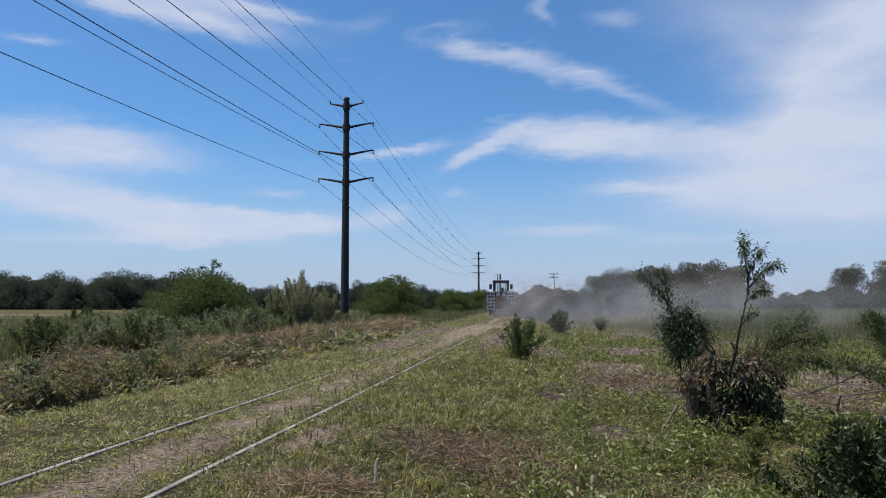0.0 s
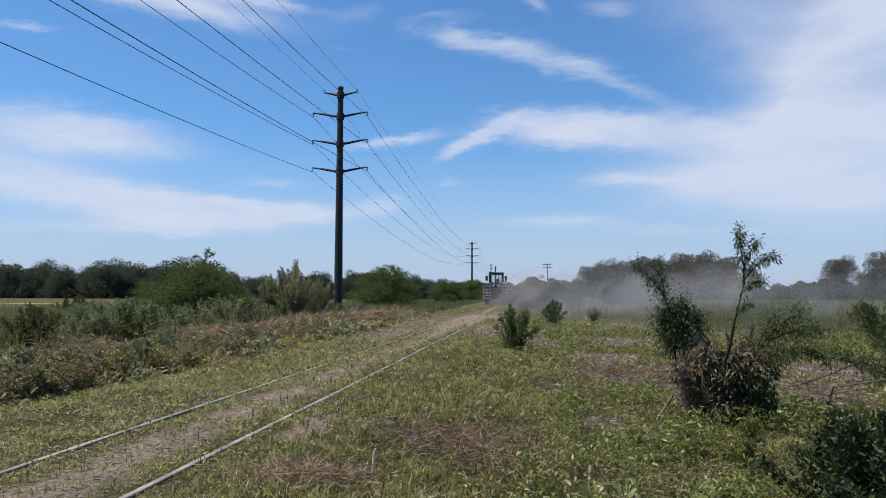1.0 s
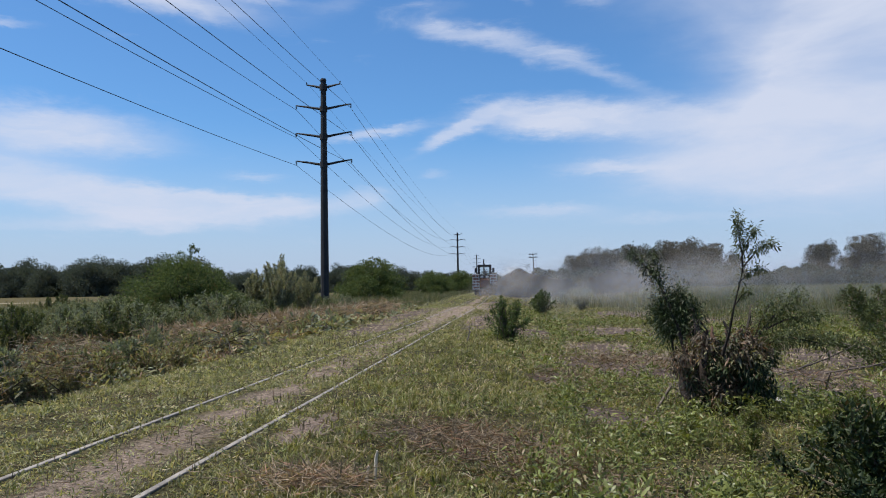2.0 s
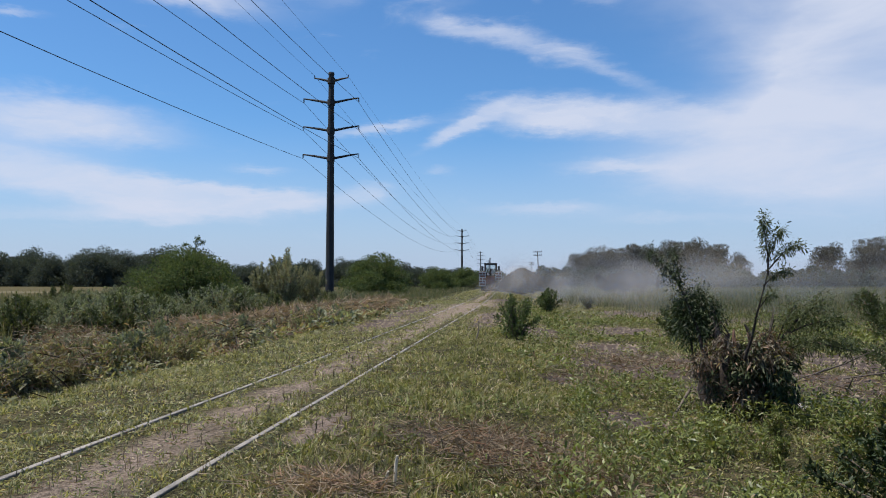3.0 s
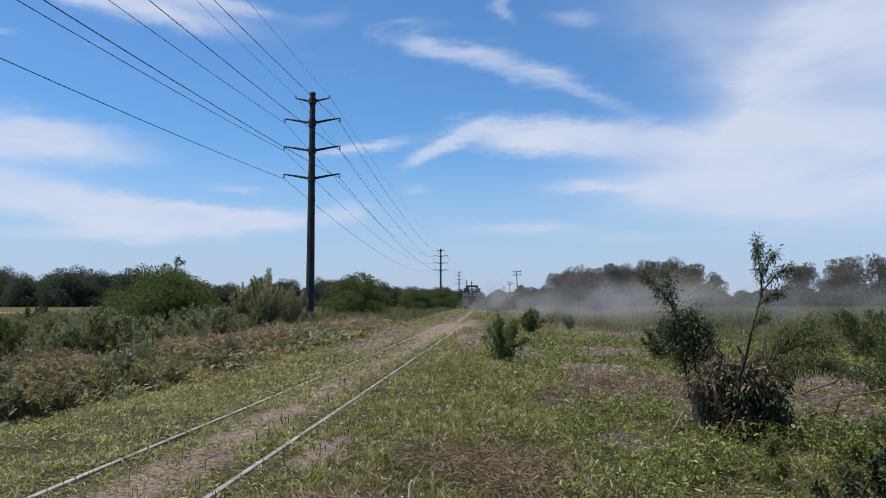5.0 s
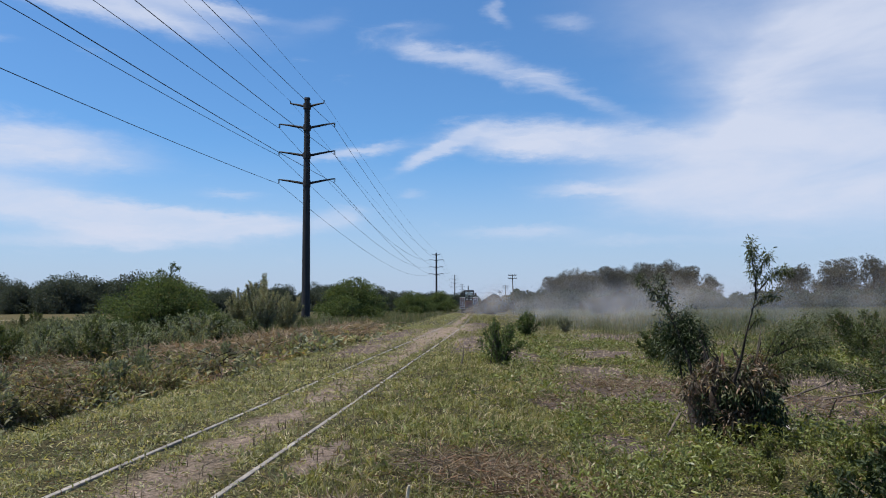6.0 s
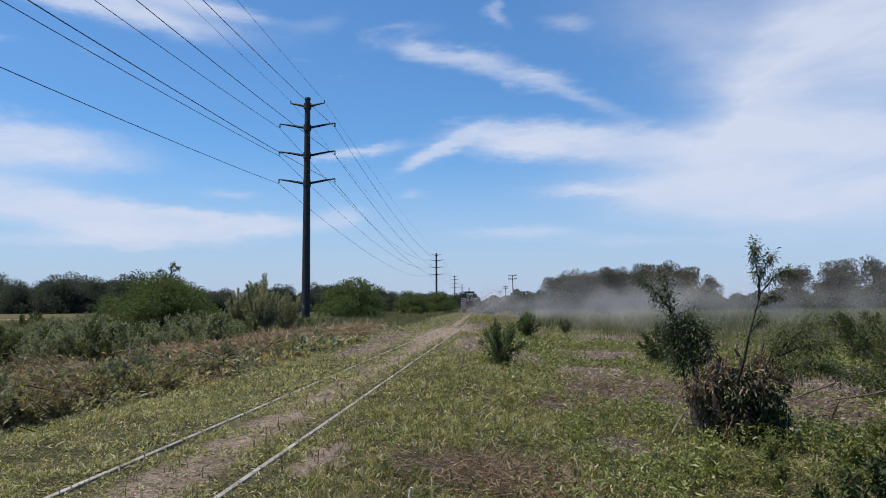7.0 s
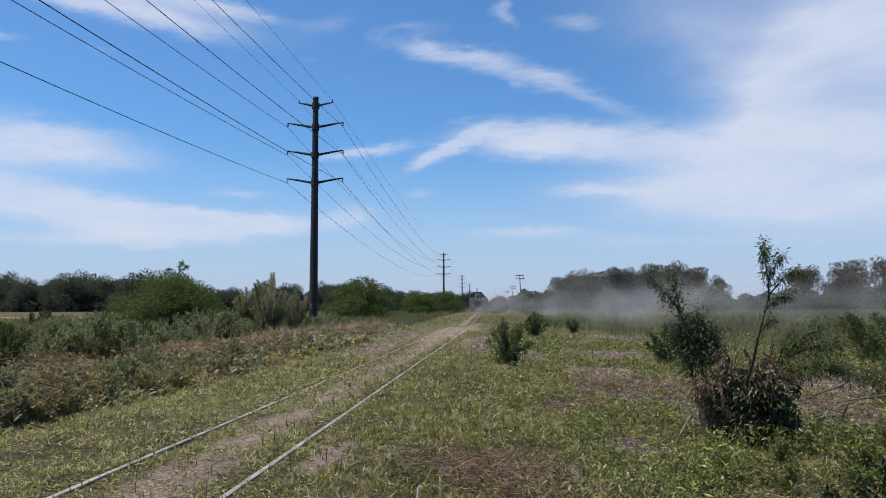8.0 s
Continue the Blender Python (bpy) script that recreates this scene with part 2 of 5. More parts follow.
PALEWOOD = solid_material("split_pale_wood", (0.36, 0.29, 0.20), (0.62, 0.53, 0.40), 20.0, 0.8, 0, 0.4, (1, 1, 0.1))
RAILSTEEL = solid_material("worn_rail_steel", (0.095, 0.080, 0.066), (0.29, 0.255, 0.215), 2.5, 0.62, 0.0, 0.4)
RAILRUST = solid_material("rusty_rail_side", (0.056, 0.040, 0.030), (0.136, 0.096, 0.072), 12.0, 0.9, 0.1, 0.5)
POLESTEEL = solid_material("weathered_dark_steel", (0.018, 0.017, 0.018), (0.036, 0.034, 0.034), 1.2, 0.75, 0.2, 0.2)
WIRE = solid_material("aluminium_conductor", (0.040, 0.040, 0.044), (0.072, 0.072, 0.076), 3.0, 0.6, 0.4, 0.0)
INSULATOR = solid_material("grey_insulator", (0.056, 0.056, 0.060), (0.104, 0.104, 0.108), 8.0, 0.4, 0.0, 0.0)
POSTWOOD = solid_material("old_post_wood", (0.056, 0.044, 0.036), (0.136, 0.112, 0.092), 4.0, 0.95, 0, 0.6, (1, 1, 0.1))
CLOD = solid_material("dry_clod_soil", (0.064, 0.048, 0.034), (0.216, 0.168, 0.120), 3.0, 0.95, 0, 0.5)
STONE = solid_material("pale_rubble", (0.256, 0.232, 0.200), (0.480, 0.456, 0.416), 7.0, 0.9, 0, 0.6)
REDPAINT = solid_material("dusty_red_paint", (0.192, 0.076, 0.052), (0.304, 0.160, 0.120), 5.0, 0.8, 0, 0.1)
WHITEPAINT = solid_material("dusty_white_paint", (0.400, 0.368, 0.336), (0.592, 0.560, 0.528), 5.0, 0.7, 0, 0.1)
DARKPAINT = solid_material("dusty_black_paint", (0.014, 0.014, 0.016), (0.045, 0.041, 0.038), 5.0, 0.7, 0, 0.1)
YELLOWPAINT = solid_material("dusty_orange_paint", (0.240, 0.104, 0.040), (0.336, 0.176, 0.080), 5.0, 0.7, 0, 0.1)
RUBBER = solid_material("wheel_steel", (0.040, 0.036, 0.032), (0.112, 0.096, 0.080), 6.0, 0.6, 0.5, 0.2)


def glass_material():
    mat, n = material("cab_glass")
    finish(n, n.add("ShaderNodeBsdfPrincipled", Base_Color=rgb(0.86, 0.90, 0.90), Roughness=0.02, Transmission_Weight=1.0, IOR=1.45))
    return mat


GLASS = glass_material()


# ---- small builders ----
rng = np.random.default_rng(7)


def lattice(ix, iy):
    h = np.sin(ix * 127.1 + iy * 311.7) * 43758.5453
    return h - np.floor(h)


def smooth_noise(x, y):
    ix, iy = np.floor(x), np.floor(y)
    fx, fy = x - ix, y - iy
    fx, fy = fx * fx * (3 - 2 * fx), fy * fy * (3 - 2 * fy)
    top = lattice(ix, iy) * (1 - fx) + lattice(ix + 1, iy) * fx
    low = lattice(ix, iy + 1) * (1 - fx) + lattice(ix + 1, iy + 1) * fx
    return top * (1 - fy) + low * fy


def fbm(x, y):
    return (smooth_noise(x, y) * 0.5 + smooth_noise(x * 2.1 + 7, y * 2.1 + 3) * 0.3 + smooth_noise(x * 4.7 + 1, y * 4.7 + 9) * 0.2)


def track_x(y):
    """The middle of the track: straight, then a slight bend to the left."""
    y = np.asarray(y, float)
    return -0.72 - 0.021 * np.logaddexp(0, (y - 57.0) / 6.0) * 6.0


def ground_z(x, y):
    """The lie of the land: a low bed under the track, falling to both sides."""
    x, y = np.asarray(x, float), np.asarray(y, float)
    d = x - track_x(y)
    right = -0.018 - 0.457 * np.clip((d - 2.2) / 3.6, 0, 1) ** 1.2 - 0.1 * np.clip((d - 6) / 30, 0, 1)
    left = -0.018 - 0.437 * np.clip((-d - 2.8) / 4.0, 0, 1)
    z = np.where(d > 0, right, left)
    near = np.exp(-np.maximum(0, np.hypot(x, y) - 50) / 30)
    loose = np.clip(np.abs(d) / 1.5 - 0.7, 0.12, 1)
    return z + near * loose * ((fbm(x * 0.7, y * 0.7) - 0.5) * 0.16 + (fbm(x * 3.1, y * 3.1) - 0.5) * 0.06)


# spots where the turf is gone: x, y, half width, half length
BARE = [(6.6, 15.2, 1.4, 2.0), (5.0, 18.5, 1.6, 2.0), (4.4, 12.0, 0.7, 0.9), (5.6, 25, 1.6, 2.5), (11.5, 22, 2.5, 4.0), (-0.9, 47, 1.4, 13), (-2.6, 30, 0.8, 6), (6.0, 20.5, 2.2, 4.2), (10.5, 50, 4.5, 6.5), (3.8, 15.4, 0.9, 1.3), (2.6, 8.9, 1.2, 0.8), (8.9, 17.0, 1.9, 3.6), (1.3, 7.0, 0.5, 0.4), (1.3, 35, 0.8, 9), (-3.4, 42, 1.6, 12),
        (4.1, 7.4, 0.8, 0.5), (0.55, 9.0, 0.3, 1.2), (3.4, 28, 0.9, 4.0), (7.2, 33, 2.2, 3.5), (0.9, 58, 1.2, 14), (14.5, 42, 2.5, 3.5), (6.5, 15.5, 1.2, 1.0)]


def bare(x, y):
    """0 where plants grow thick, 1 on bare soil."""
    x, y = np.asarray(x, float), np.asarray(y, float)
    out = np.zeros_like(x)
    for cx, cy, rx, ry in BARE:
        out = np.maximum(out, np.exp(-(((x - cx) / rx) ** 2 + ((y - cy) / ry) ** 2)))
    return np.clip(out * 1.25 * (0.45 + fbm(x * 0.9 + 50, y * 0.9)), 0, 1)


def link_mesh(name, mesh, mat, parent=None, label=""):
    if mat and not mesh.materials:
        mesh.materials.append(mat)
    ob = new(name, mesh)
    ob.parent = parent
    return tagged(ob, label)


def part(name, bm, mat, parent=None, label="", smooth=False):
    mesh = bpy.data.meshes.new(name)
    for f in bm.faces:
        f.smooth = smooth
    bm.to_mesh(mesh)
    bm.free()
    return link_mesh(name, mesh, mat, parent, label)


def bulk_mesh(name, verts, tris):
    """verts (pieces, points, 3), tris: the triangles of one piece."""
    count, points, _ = verts.shape
    tris = np.asarray(tris)
    faces = (tris[None] + (np.arange(count) * points)[:, None, None]).reshape(-1, 3)
    mesh = bpy.data.meshes.new(name)
    mesh.vertices.add(count * points)
    mesh.vertices.foreach_set("co", verts.astype(np.float32).ravel())
    mesh.loops.add(faces.size)
    mesh.loops.foreach_set("vertex_index", faces.astype(np.int32).ravel())
    mesh.polygons.add(len(faces))
    mesh.polygons.foreach_set("loop_start", np.arange(0, faces.size, 3, dtype=np.int32))
    mesh.update(calc_edges=True)
    return mesh


def blade_verts(base, height, width, lean=0.5):
    """Bent blades that grow from the points base."""
    k = len(base)
    turn, tip = rng.uniform(0, 2 * np.pi, k), rng.uniform(0, 2 * np.pi, k)
    side = np.stack([np.cos(turn), np.sin(turn), np.zeros(k)], 1) * (width / 2)[:, None]
    bend = np.stack([np.cos(tip), np.sin(tip), np.zeros(k)], 1) * (height * rng.uniform(0.1, 1, k) * lean)[:, None]
    up = np.stack([np.zeros(k), np.zeros(k), height], 1)
    mid = base + up * 0.6 + bend * 0.35
    return np.stack([base - side, base + side, mid + side * 0.75, mid - side * 0.75, base + up * rng.uniform(0.8, 1.0, k)[:, None] + bend], 1)


BLADE_TRIS = [(0, 1, 2), (0, 2, 3), (3, 2, 4)]
LEAF_TRIS = [(0, 1, 2), (0, 2, 3)]


def unit(v):
    return v / np.maximum(np.linalg.norm(v, axis=1, keepdims=True), 1e-9)


def leaf_verts(base, way, size, slim=0.4, fold=0.25):
    """Leaves, folded along the rib, that point along way from the points base."""
    k = len(base)
    way = unit(way)
    side = unit(np.cross(way, rng.normal(size=(k, 3))))
    up = np.cross(side, way)
    s = size[:, None]
    mid = base + way * s * 0.5 + up * s * fold * 0.5
    return np.stack([base, mid + side * s * slim * 0.5, base + way * s, mid - side * s * slim * 0.5], 1)


def lance_verts(base, way, size, slim=0.22, droop=0.25):
    """Slender leaves that widen, taper and bend down towards the tip."""
    k = len(base)
    way = unit(way)
    side = unit(np.cross(way, np.array([0, 0, 1.0]) + rng.normal(size=(k, 3)) * 0.55))
    s = size[:, None]
    down = np.array([0, 0, -1.0]) * s * droop * rng.uniform(0.3, 1.5, (k, 1))
    a, b, tip = base + way * s * 0.32 + down * 0.08, base + way * s * 0.7 + down * 0.45, base + way * s + down
    w = side * s * slim * 0.5
    return np.stack([base, a - w * 0.85, a + w * 0.85, b - w, b + w, tip], 1)


LANCE_TRIS = [(0, 2, 1), (1, 2, 4), (1, 4, 3), (3, 4, 5)]


def stuff(name, verts, tris, mat, label, category):
    return tagged(link_mesh(name, bulk_mesh(name, verts, tris), mat), label, category, kind="stuff")


def box(bm, size, at=(0, 0, 0), turn=None, bevel=0.0):
    made = bmesh.ops.create_cube(bm, size=1.0)["verts"]
    bmesh.ops.scale(bm, vec=size, verts=made)
    if bevel:
        edges = list({e for v in made for e in v.link_edges})
        made = list({v for f in bmesh.ops.bevel(bm, geom=edges, offset=bevel, segments=2, affect="EDGES", profile=0.6)["faces"] for v in f.verts} | {v for v in made if v.is_valid})
    if turn:
        bmesh.ops.rotate(bm, cent=(0, 0, 0), matrix=turn.to_3x3(), verts=made)
    bmesh.ops.translate(bm, vec=at, verts=made)
    return made


def tube(bm, points, radii, sides=7):
    """A tapering tube through points."""
    rings = []
    points = [Vector(p) for p in points]
    for i, p in enumerate(points):
        way = (points[min(i + 1, len(points) - 1)] - points[max(i - 1, 0)]).normalized()
        a = way.orthogonal().normalized() if abs(way.z) < 0.9 else Vector((1, 0, 0)).cross(way).normalized()
        b = way.cross(a)
        rings.append([bm.verts.new(p + (a * math.cos(2 * math.pi * k / sides) + b * math.sin(2 * math.pi * k / sides)) * radii[i]) for k in range(sides)])
    for lo, hi in zip(rings, rings[1:]):
        for k in range(sides):
            bm.faces.new((lo[k], lo[(k + 1) % sides], hi[(k + 1) % sides], hi[k]))
    bm.faces.new(rings[-1])
    bm.faces.new(list(reversed(rings[0])))


def thing(name, at, label, category, group=""):
    ob = new(name)
    ob.matrix_basis = at if isinstance(at, Matrix) else pose(*at)
    return tagged(ob, label, category, group)


# ---- ground ----
def build_ground():
    def steps(near_lo, near_hi, fine, far_lo, far_hi):
        mid = list(np.arange(near_lo, near_hi, fine))
        out, gap, v = [], fine, near_hi
        while v < far_hi:
            out.append(v)
            gap *= 1.16
            v += gap
        out.append(far_hi)
        back, gap, v = [], fine, near_lo
        while v > far_lo:
            gap *= 1.16
            v -= gap
            back.append(max(v, far_lo))
        return np.array(back[::-1] + mid + out)

    xs, ys = steps(-12, 14, 0.2, -3500, 3500), steps(3, 48, 0.22, -1500, 4500)
    gx, gy = np.meshgrid(xs, ys)
    verts = np.stack([gx, gy, ground_z(gx, gy)], -1).reshape(-1, 3)
    w, h = len(xs), len(ys)
    i = (np.arange(h - 1)[:, None] * w + np.arange(w - 1)[None]).ravel()
    faces = np.stack([i, i + 1, i + w + 1, i + w], 1)
    mesh = bpy.data.meshes.new("ground")
    mesh.from_pydata(verts.tolist(), [], faces.tolist())
    for f in mesh.polygons:
        f.use_smooth = True
    mesh.attributes.new("bare", "FLOAT", "POINT").data.foreach_set("value", bare(verts[:, 0], verts[:, 1]).astype(np.float32))
    tagged(link_mesh("ground", mesh, GROUND), "grassy railway bed with bare soil, litter and far fields", "ground", kind="structure")


build_ground()


def build_rail(offset):
    """A flat-bottomed rail; its head stands just clear of the soil."""
    ys = [-40, -20, -5, *range(0, 60, 4), *range(60, 420, 12)]
    half = [(-0.062, -0.15), (-0.062, -0.135), (-0.012, -0.115), (-0.010, -0.045), (-0.030, -0.036), (-0.032, -0.006), (-0.027, 0.0)]
    outline = half + [(-a, b) for a, b in reversed(half)]
    bm = bmesh.new()
    rings = []
    for y in ys:
        wob = 0.012 * math.sin(y * 0.31 + offset) + 0.008 * math.sin(y * 0.83)
        rings.append([bm.verts.new((float(track_x(y)) + offset + a + wob * 0.7, y, b + wob * 0.8)) for a, b in outline])
    for lo, hi in zip(rings, rings[1:]):
        for k in range(len(outline)):
            face = bm.faces.new((lo[k], lo[(k + 1) % len(outline)], hi[(k + 1) % len(outline)], hi[k]))
            face.material_index = 0 if 4 <= k <= 8 else 1
    mesh = bpy.data.meshes.new("rail")
    bmesh.ops.recalc_face_normals(bm, faces=bm.faces)
    bm.to_mesh(mesh)
    bm.free()
    mesh.materials.append(RAILSTEEL)
    mesh.materials.append(RAILRUST)
    tagged(new("rail", mesh), "worn grey steel rail half sunk in grass", "rail", "rails of the track")


build_rail(-0.7175 - 0.035)
build_rail(0.7175 + 0.035)


# ---- trees and shrubs ----
def crown_points(count, blobs):
    """Random points in a union of ellipsoids (x, y, z, rx, ry, rz), denser towards the skin."""
    blobs = np.array(blobs, float)
    share = blobs[:, 3] * blobs[:, 4] * blobs[:, 5]
    pick = rng.choice(len(blobs), count, p=share / share.sum())
    ray = unit(rng.normal(size=(count, 3)))
    r = rng.uniform(0.15, 1, count) ** 0.45
    return blobs[pick, :3] + ray * r[:, None] * blobs[pick, 3:], ray


def make_tree(name, label, category, group, height, spread, trunk_r, leaf, count, mat, clumps, low=0.3, slim=0.5, flat=0.6):
    """A tapered trunk with limbs and a crown of leaf clumps of uneven size."""
    root = thing(name, (0, 0, 0), label, category, group)
    bm = bmesh.new()
    tube(bm, [(0, 0, -0.3), (trunk_r * 0.3, 0, height * 0.25), (trunk_r * -0.5, trunk_r * 0.5, height * 0.5), (0, 0, height * 0.8)],
         [trunk_r * 1.3, trunk_r, trunk_r * 0.75, trunk_r * 0.2], 8)
    blobs = []
    for i in range(clumps):
        a = 2.4 * i + rng.uniform(-0.5, 0.5)
        t = (i + 0.5) / clumps
        z = height * (low + (0.86 - low) * t + rng.uniform(-0.07, 0.09))
        reach = spread * (0.35 + 0.65 * math.sin(math.pi * min(1, 0.25 + 0.7 * t))) * rng.uniform(0.3, 1.1) * (1 - 0.45 * t)
        c = Vector((math.cos(a) * reach, math.sin(a) * reach, z))
        size = spread * rng.uniform(0.15, 0.40)
        blobs.append((c.x, c.y, c.z, size, size, size * flat * rng.uniform(0.8, 1.2)))
        start = Vector((0, 0, max(height * 0.12, z - reach * 0.9)))
        tube(bm, [start, start.lerp(c, 0.5) + Vector((0, 0, -0.05 * height)), c + Vector((0, 0, size * 0.3))], [trunk_r * 0.45, trunk_r * 0.3, trunk_r * 0.08], 5)
    part("trunk", bm, BARK, root, smooth=True)
    pts, ray = crown_points(count, blobs)
    pts[:, 2] = np.maximum(pts[:, 2], 0.02)
    way = ray + rng.normal(size=pts.shape) * 0.7 + np.array([0, 0, 0.1])
    link_mesh("crown", bulk_mesh("crown", leaf_verts(pts, way, leaf * rng.uniform(0.6, 1.4, count), slim), LEAF_TRIS), mat, root)
    return root


def make_shrub(name, label, group, height, spread, leaf, count, mat, stems=9, slim=0.4, spiky=0.0, bark=TWIG):
    """Stems from one root, each set with leaves; spiky: bare-topped shoots that stand out above."""
    root = thing(name, (0, 0, 0), label, "shrub", group)
    bm = bmesh.new()
    tips = []
    for i in range(stems):
        a, lean = 2.4 * i + rng.uniform(-0.4, 0.4), rng.uniform(0.1, 1.0)
        top = Vector((math.cos(a) * spread * lean, math.sin(a) * spread * lean, height * (1.0 - 0.5 * lean ** 2) * rng.uniform(0.75, 1.0)))
        mid = Vector((top.x * 0.4, top.y * 0.4, top.z * 0.6))
        tube(bm, [(top.x * 0.05, top.y * 0.05, -0.1), mid, top], [min(0.03, 0.02 * height), min(0.02, 0.013 * height), min(0.008, 0.004 * height)], 5)
        tips.append((mid, top))
    tagged(part("stem_tangle", bm, bark, root), kind="stuff")
    k = count // stems
    chunks, ways = [], []
    for mid, top in tips:
        t = rng.uniform(0, 1, k) ** 0.75
        line = np.array(mid)[None] * 0.12 + (np.array(top) - np.array(mid) * 0.12)[None] * t[:, None]
        fat = spread * (0.32 - 0.25 * t) * rng.uniform(0.6, 1.2) * (1 - spiky * 0.7)
        out = unit(rng.normal(size=(k, 3))) * (fat * rng.uniform(0.1, 1, k) ** 0.6)[:, None]
        chunks.append(line + out)
        ways.append(out / max(spread, 0.01) * 3 + rng.normal(size=(k, 3)) * 0.5 + np.array([0, 0, 0.5]))
    pts = np.concatenate(chunks)
    pts[:, 2] = np.maximum(pts[:, 2], 0.01)
    link_mesh("foliage", bulk_mesh("foliage", leaf_verts(pts, np.concatenate(ways), leaf * rng.uniform(0.6, 1.4, len(pts)), slim), LEAF_TRIS), mat, root)
    return root


def put_down(x, y, turn=0.0, size=1.0, sink=0.0):
    return pose(x, y, float(ground_z(x, y)) - sink, 0, 0, turn) @ Matrix.Scale(size, 4)


def place(root, x, y, turn=0.0, size=1.0):
    root.matrix_basis = put_down(x, y, turn, size)
    return root


def again(root, x, y, turn=0.0, size=1.0):
    made = copy_thing(root, put_down(x, y, turn))
    made.scale = (size, size, size)
    return made


def far_woods():
    kinds = [make_tree("broadleaf_tree", "dark green broadleaf tree in a distant row", "tree", "far tree row", 11 + i, 8.0 + 0.7 * i, 0.35, 0.50, 9000, HAZYLEAF, 44, 0.0, 0.7, 0.8) for i in range(3)]
    spots = []
    for i in range(95):  # row beyond the field on the left
        b = -48 + i * 0.42
        spots.append((3 + 250 * math.tan(radians(b)) * rng.uniform(0.97, 1.03), 250 + rng.uniform(-14, 14), rng.uniform(0.66, 1.10) * (1.0 if b < -24 else 0.72)))
    for i in range(44):  # low row towards the vanishing track
        spots.append((-90 + i * 1.9 + rng.uniform(-2, 2), 280 + i * 4 + rng.uniform(-12, 12), rng.uniform(0.55, 0.75)))
    for i, (x, y, s) in enumerate(spots):
        root = kinds[i % 3]
        place(root, x, y, rng.uniform(0, 360), s) if i < 3 else again(root, x, y, rng.uniform(0, 360), s)
    gums = [make_tree("gum_tree", "tall gum tree with an open brownish crown", "tree", "gum tree clump", 17, 8.0, 0.45, 0.46, 9000, GUMLEAF, 38, 0.08, 0.55, 0.7) for i in range(3)]
    spots = [(22, 262, 0.72), (27, 268, 0.86), (32.5, 262, 0.92), (38, 270, 0.86), (44, 260, 0.80), (50, 258, 0.93), (56, 266, 1.0), (61, 258, 1.03), (66, 262, 1.0), (71, 268, 0.93), (76, 262, 0.74),
             (29.5, 258, 0.86), (41, 256, 0.90), (47, 262, 0.92), (53, 256, 0.95), (104, 262, 0.86), (110, 270, 0.95), (117, 262, 1.02), (124, 268, 1.06), (131, 262, 1.1), (138, 266, 1.0), (146, 262, 1.1), (154, 266, 1.0)]
    for i, (x, y, s) in enumerate(spots):
        root = gums[i % 3]
        place(root, x, y, 70 * i, s) if i < 3 else again(root, x, y, 70 * i, s)
    hedge = make_tree("scrub_tree", "low hazy green scrub tree in a belt", "tree", "scrub belt", 5.0, 4.2, 0.2, 0.5, 1800, HAZYLEAF, 10, 0.08, 0.7, 0.75)
    spots = [(8 + i * 4.4 + rng.uniform(-1, 1), 200 + rng.uniform(-10, 22), rng.uniform(0.7, 1.0)) for i in range(36)] + [(9 + i * 3.6 + rng.uniform(-1, 1), 238 + rng.uniform(-6, 6), rng.uniform(1.0, 1.4)) for i in range(40)] + [(6.5 + i * 0.9, 330 - i * 6, 1.2) for i in range(14)]
    for i, (x, y, s) in enumerate(spots):
        place(hedge, x, y, 0, s) if i == 0 else again(hedge, x, y, 50 * i, s)


far_woods()


def spray(bm, pts_out, ways_out, start, end, sag, leaves, spread, radius):
    """A leafy shoot from start to end; adds a twig to bm and leaf points to the lists."""
    start, end = Vector(start), Vector(end)
    mid = start.lerp(end, 0.55) + Vector((0, 0, sag))
    tube(bm, [start, start.lerp(mid, 0.5) + Vector((0.02, 0, sag * 0.3)), mid, end], [radius, radius * 0.8, radius * 0.55, radius * 0.15], 6)
    t = rng.uniform(0.25, 1.02, leaves)[:, None]
    a, b, c = np.array(start), np.array(mid) * 2 - (np.array(start) + np.array(end)) / 2, np.array(end)
    line = a * (1 - t) ** 2 + 2 * b * t * (1 - t) + c * t ** 2
    off = rng.normal(size=(leaves, 3)) * spread * (0.35 + 0.65 * rng.uniform(0, 1, (leaves, 1)))
    pts_out.append(line + off)
    ways_out.append(off * 2 + rng.normal(size=(leaves, 3)) * spread * 1.5 + np.array([0, 0, -0.3 * spread]))


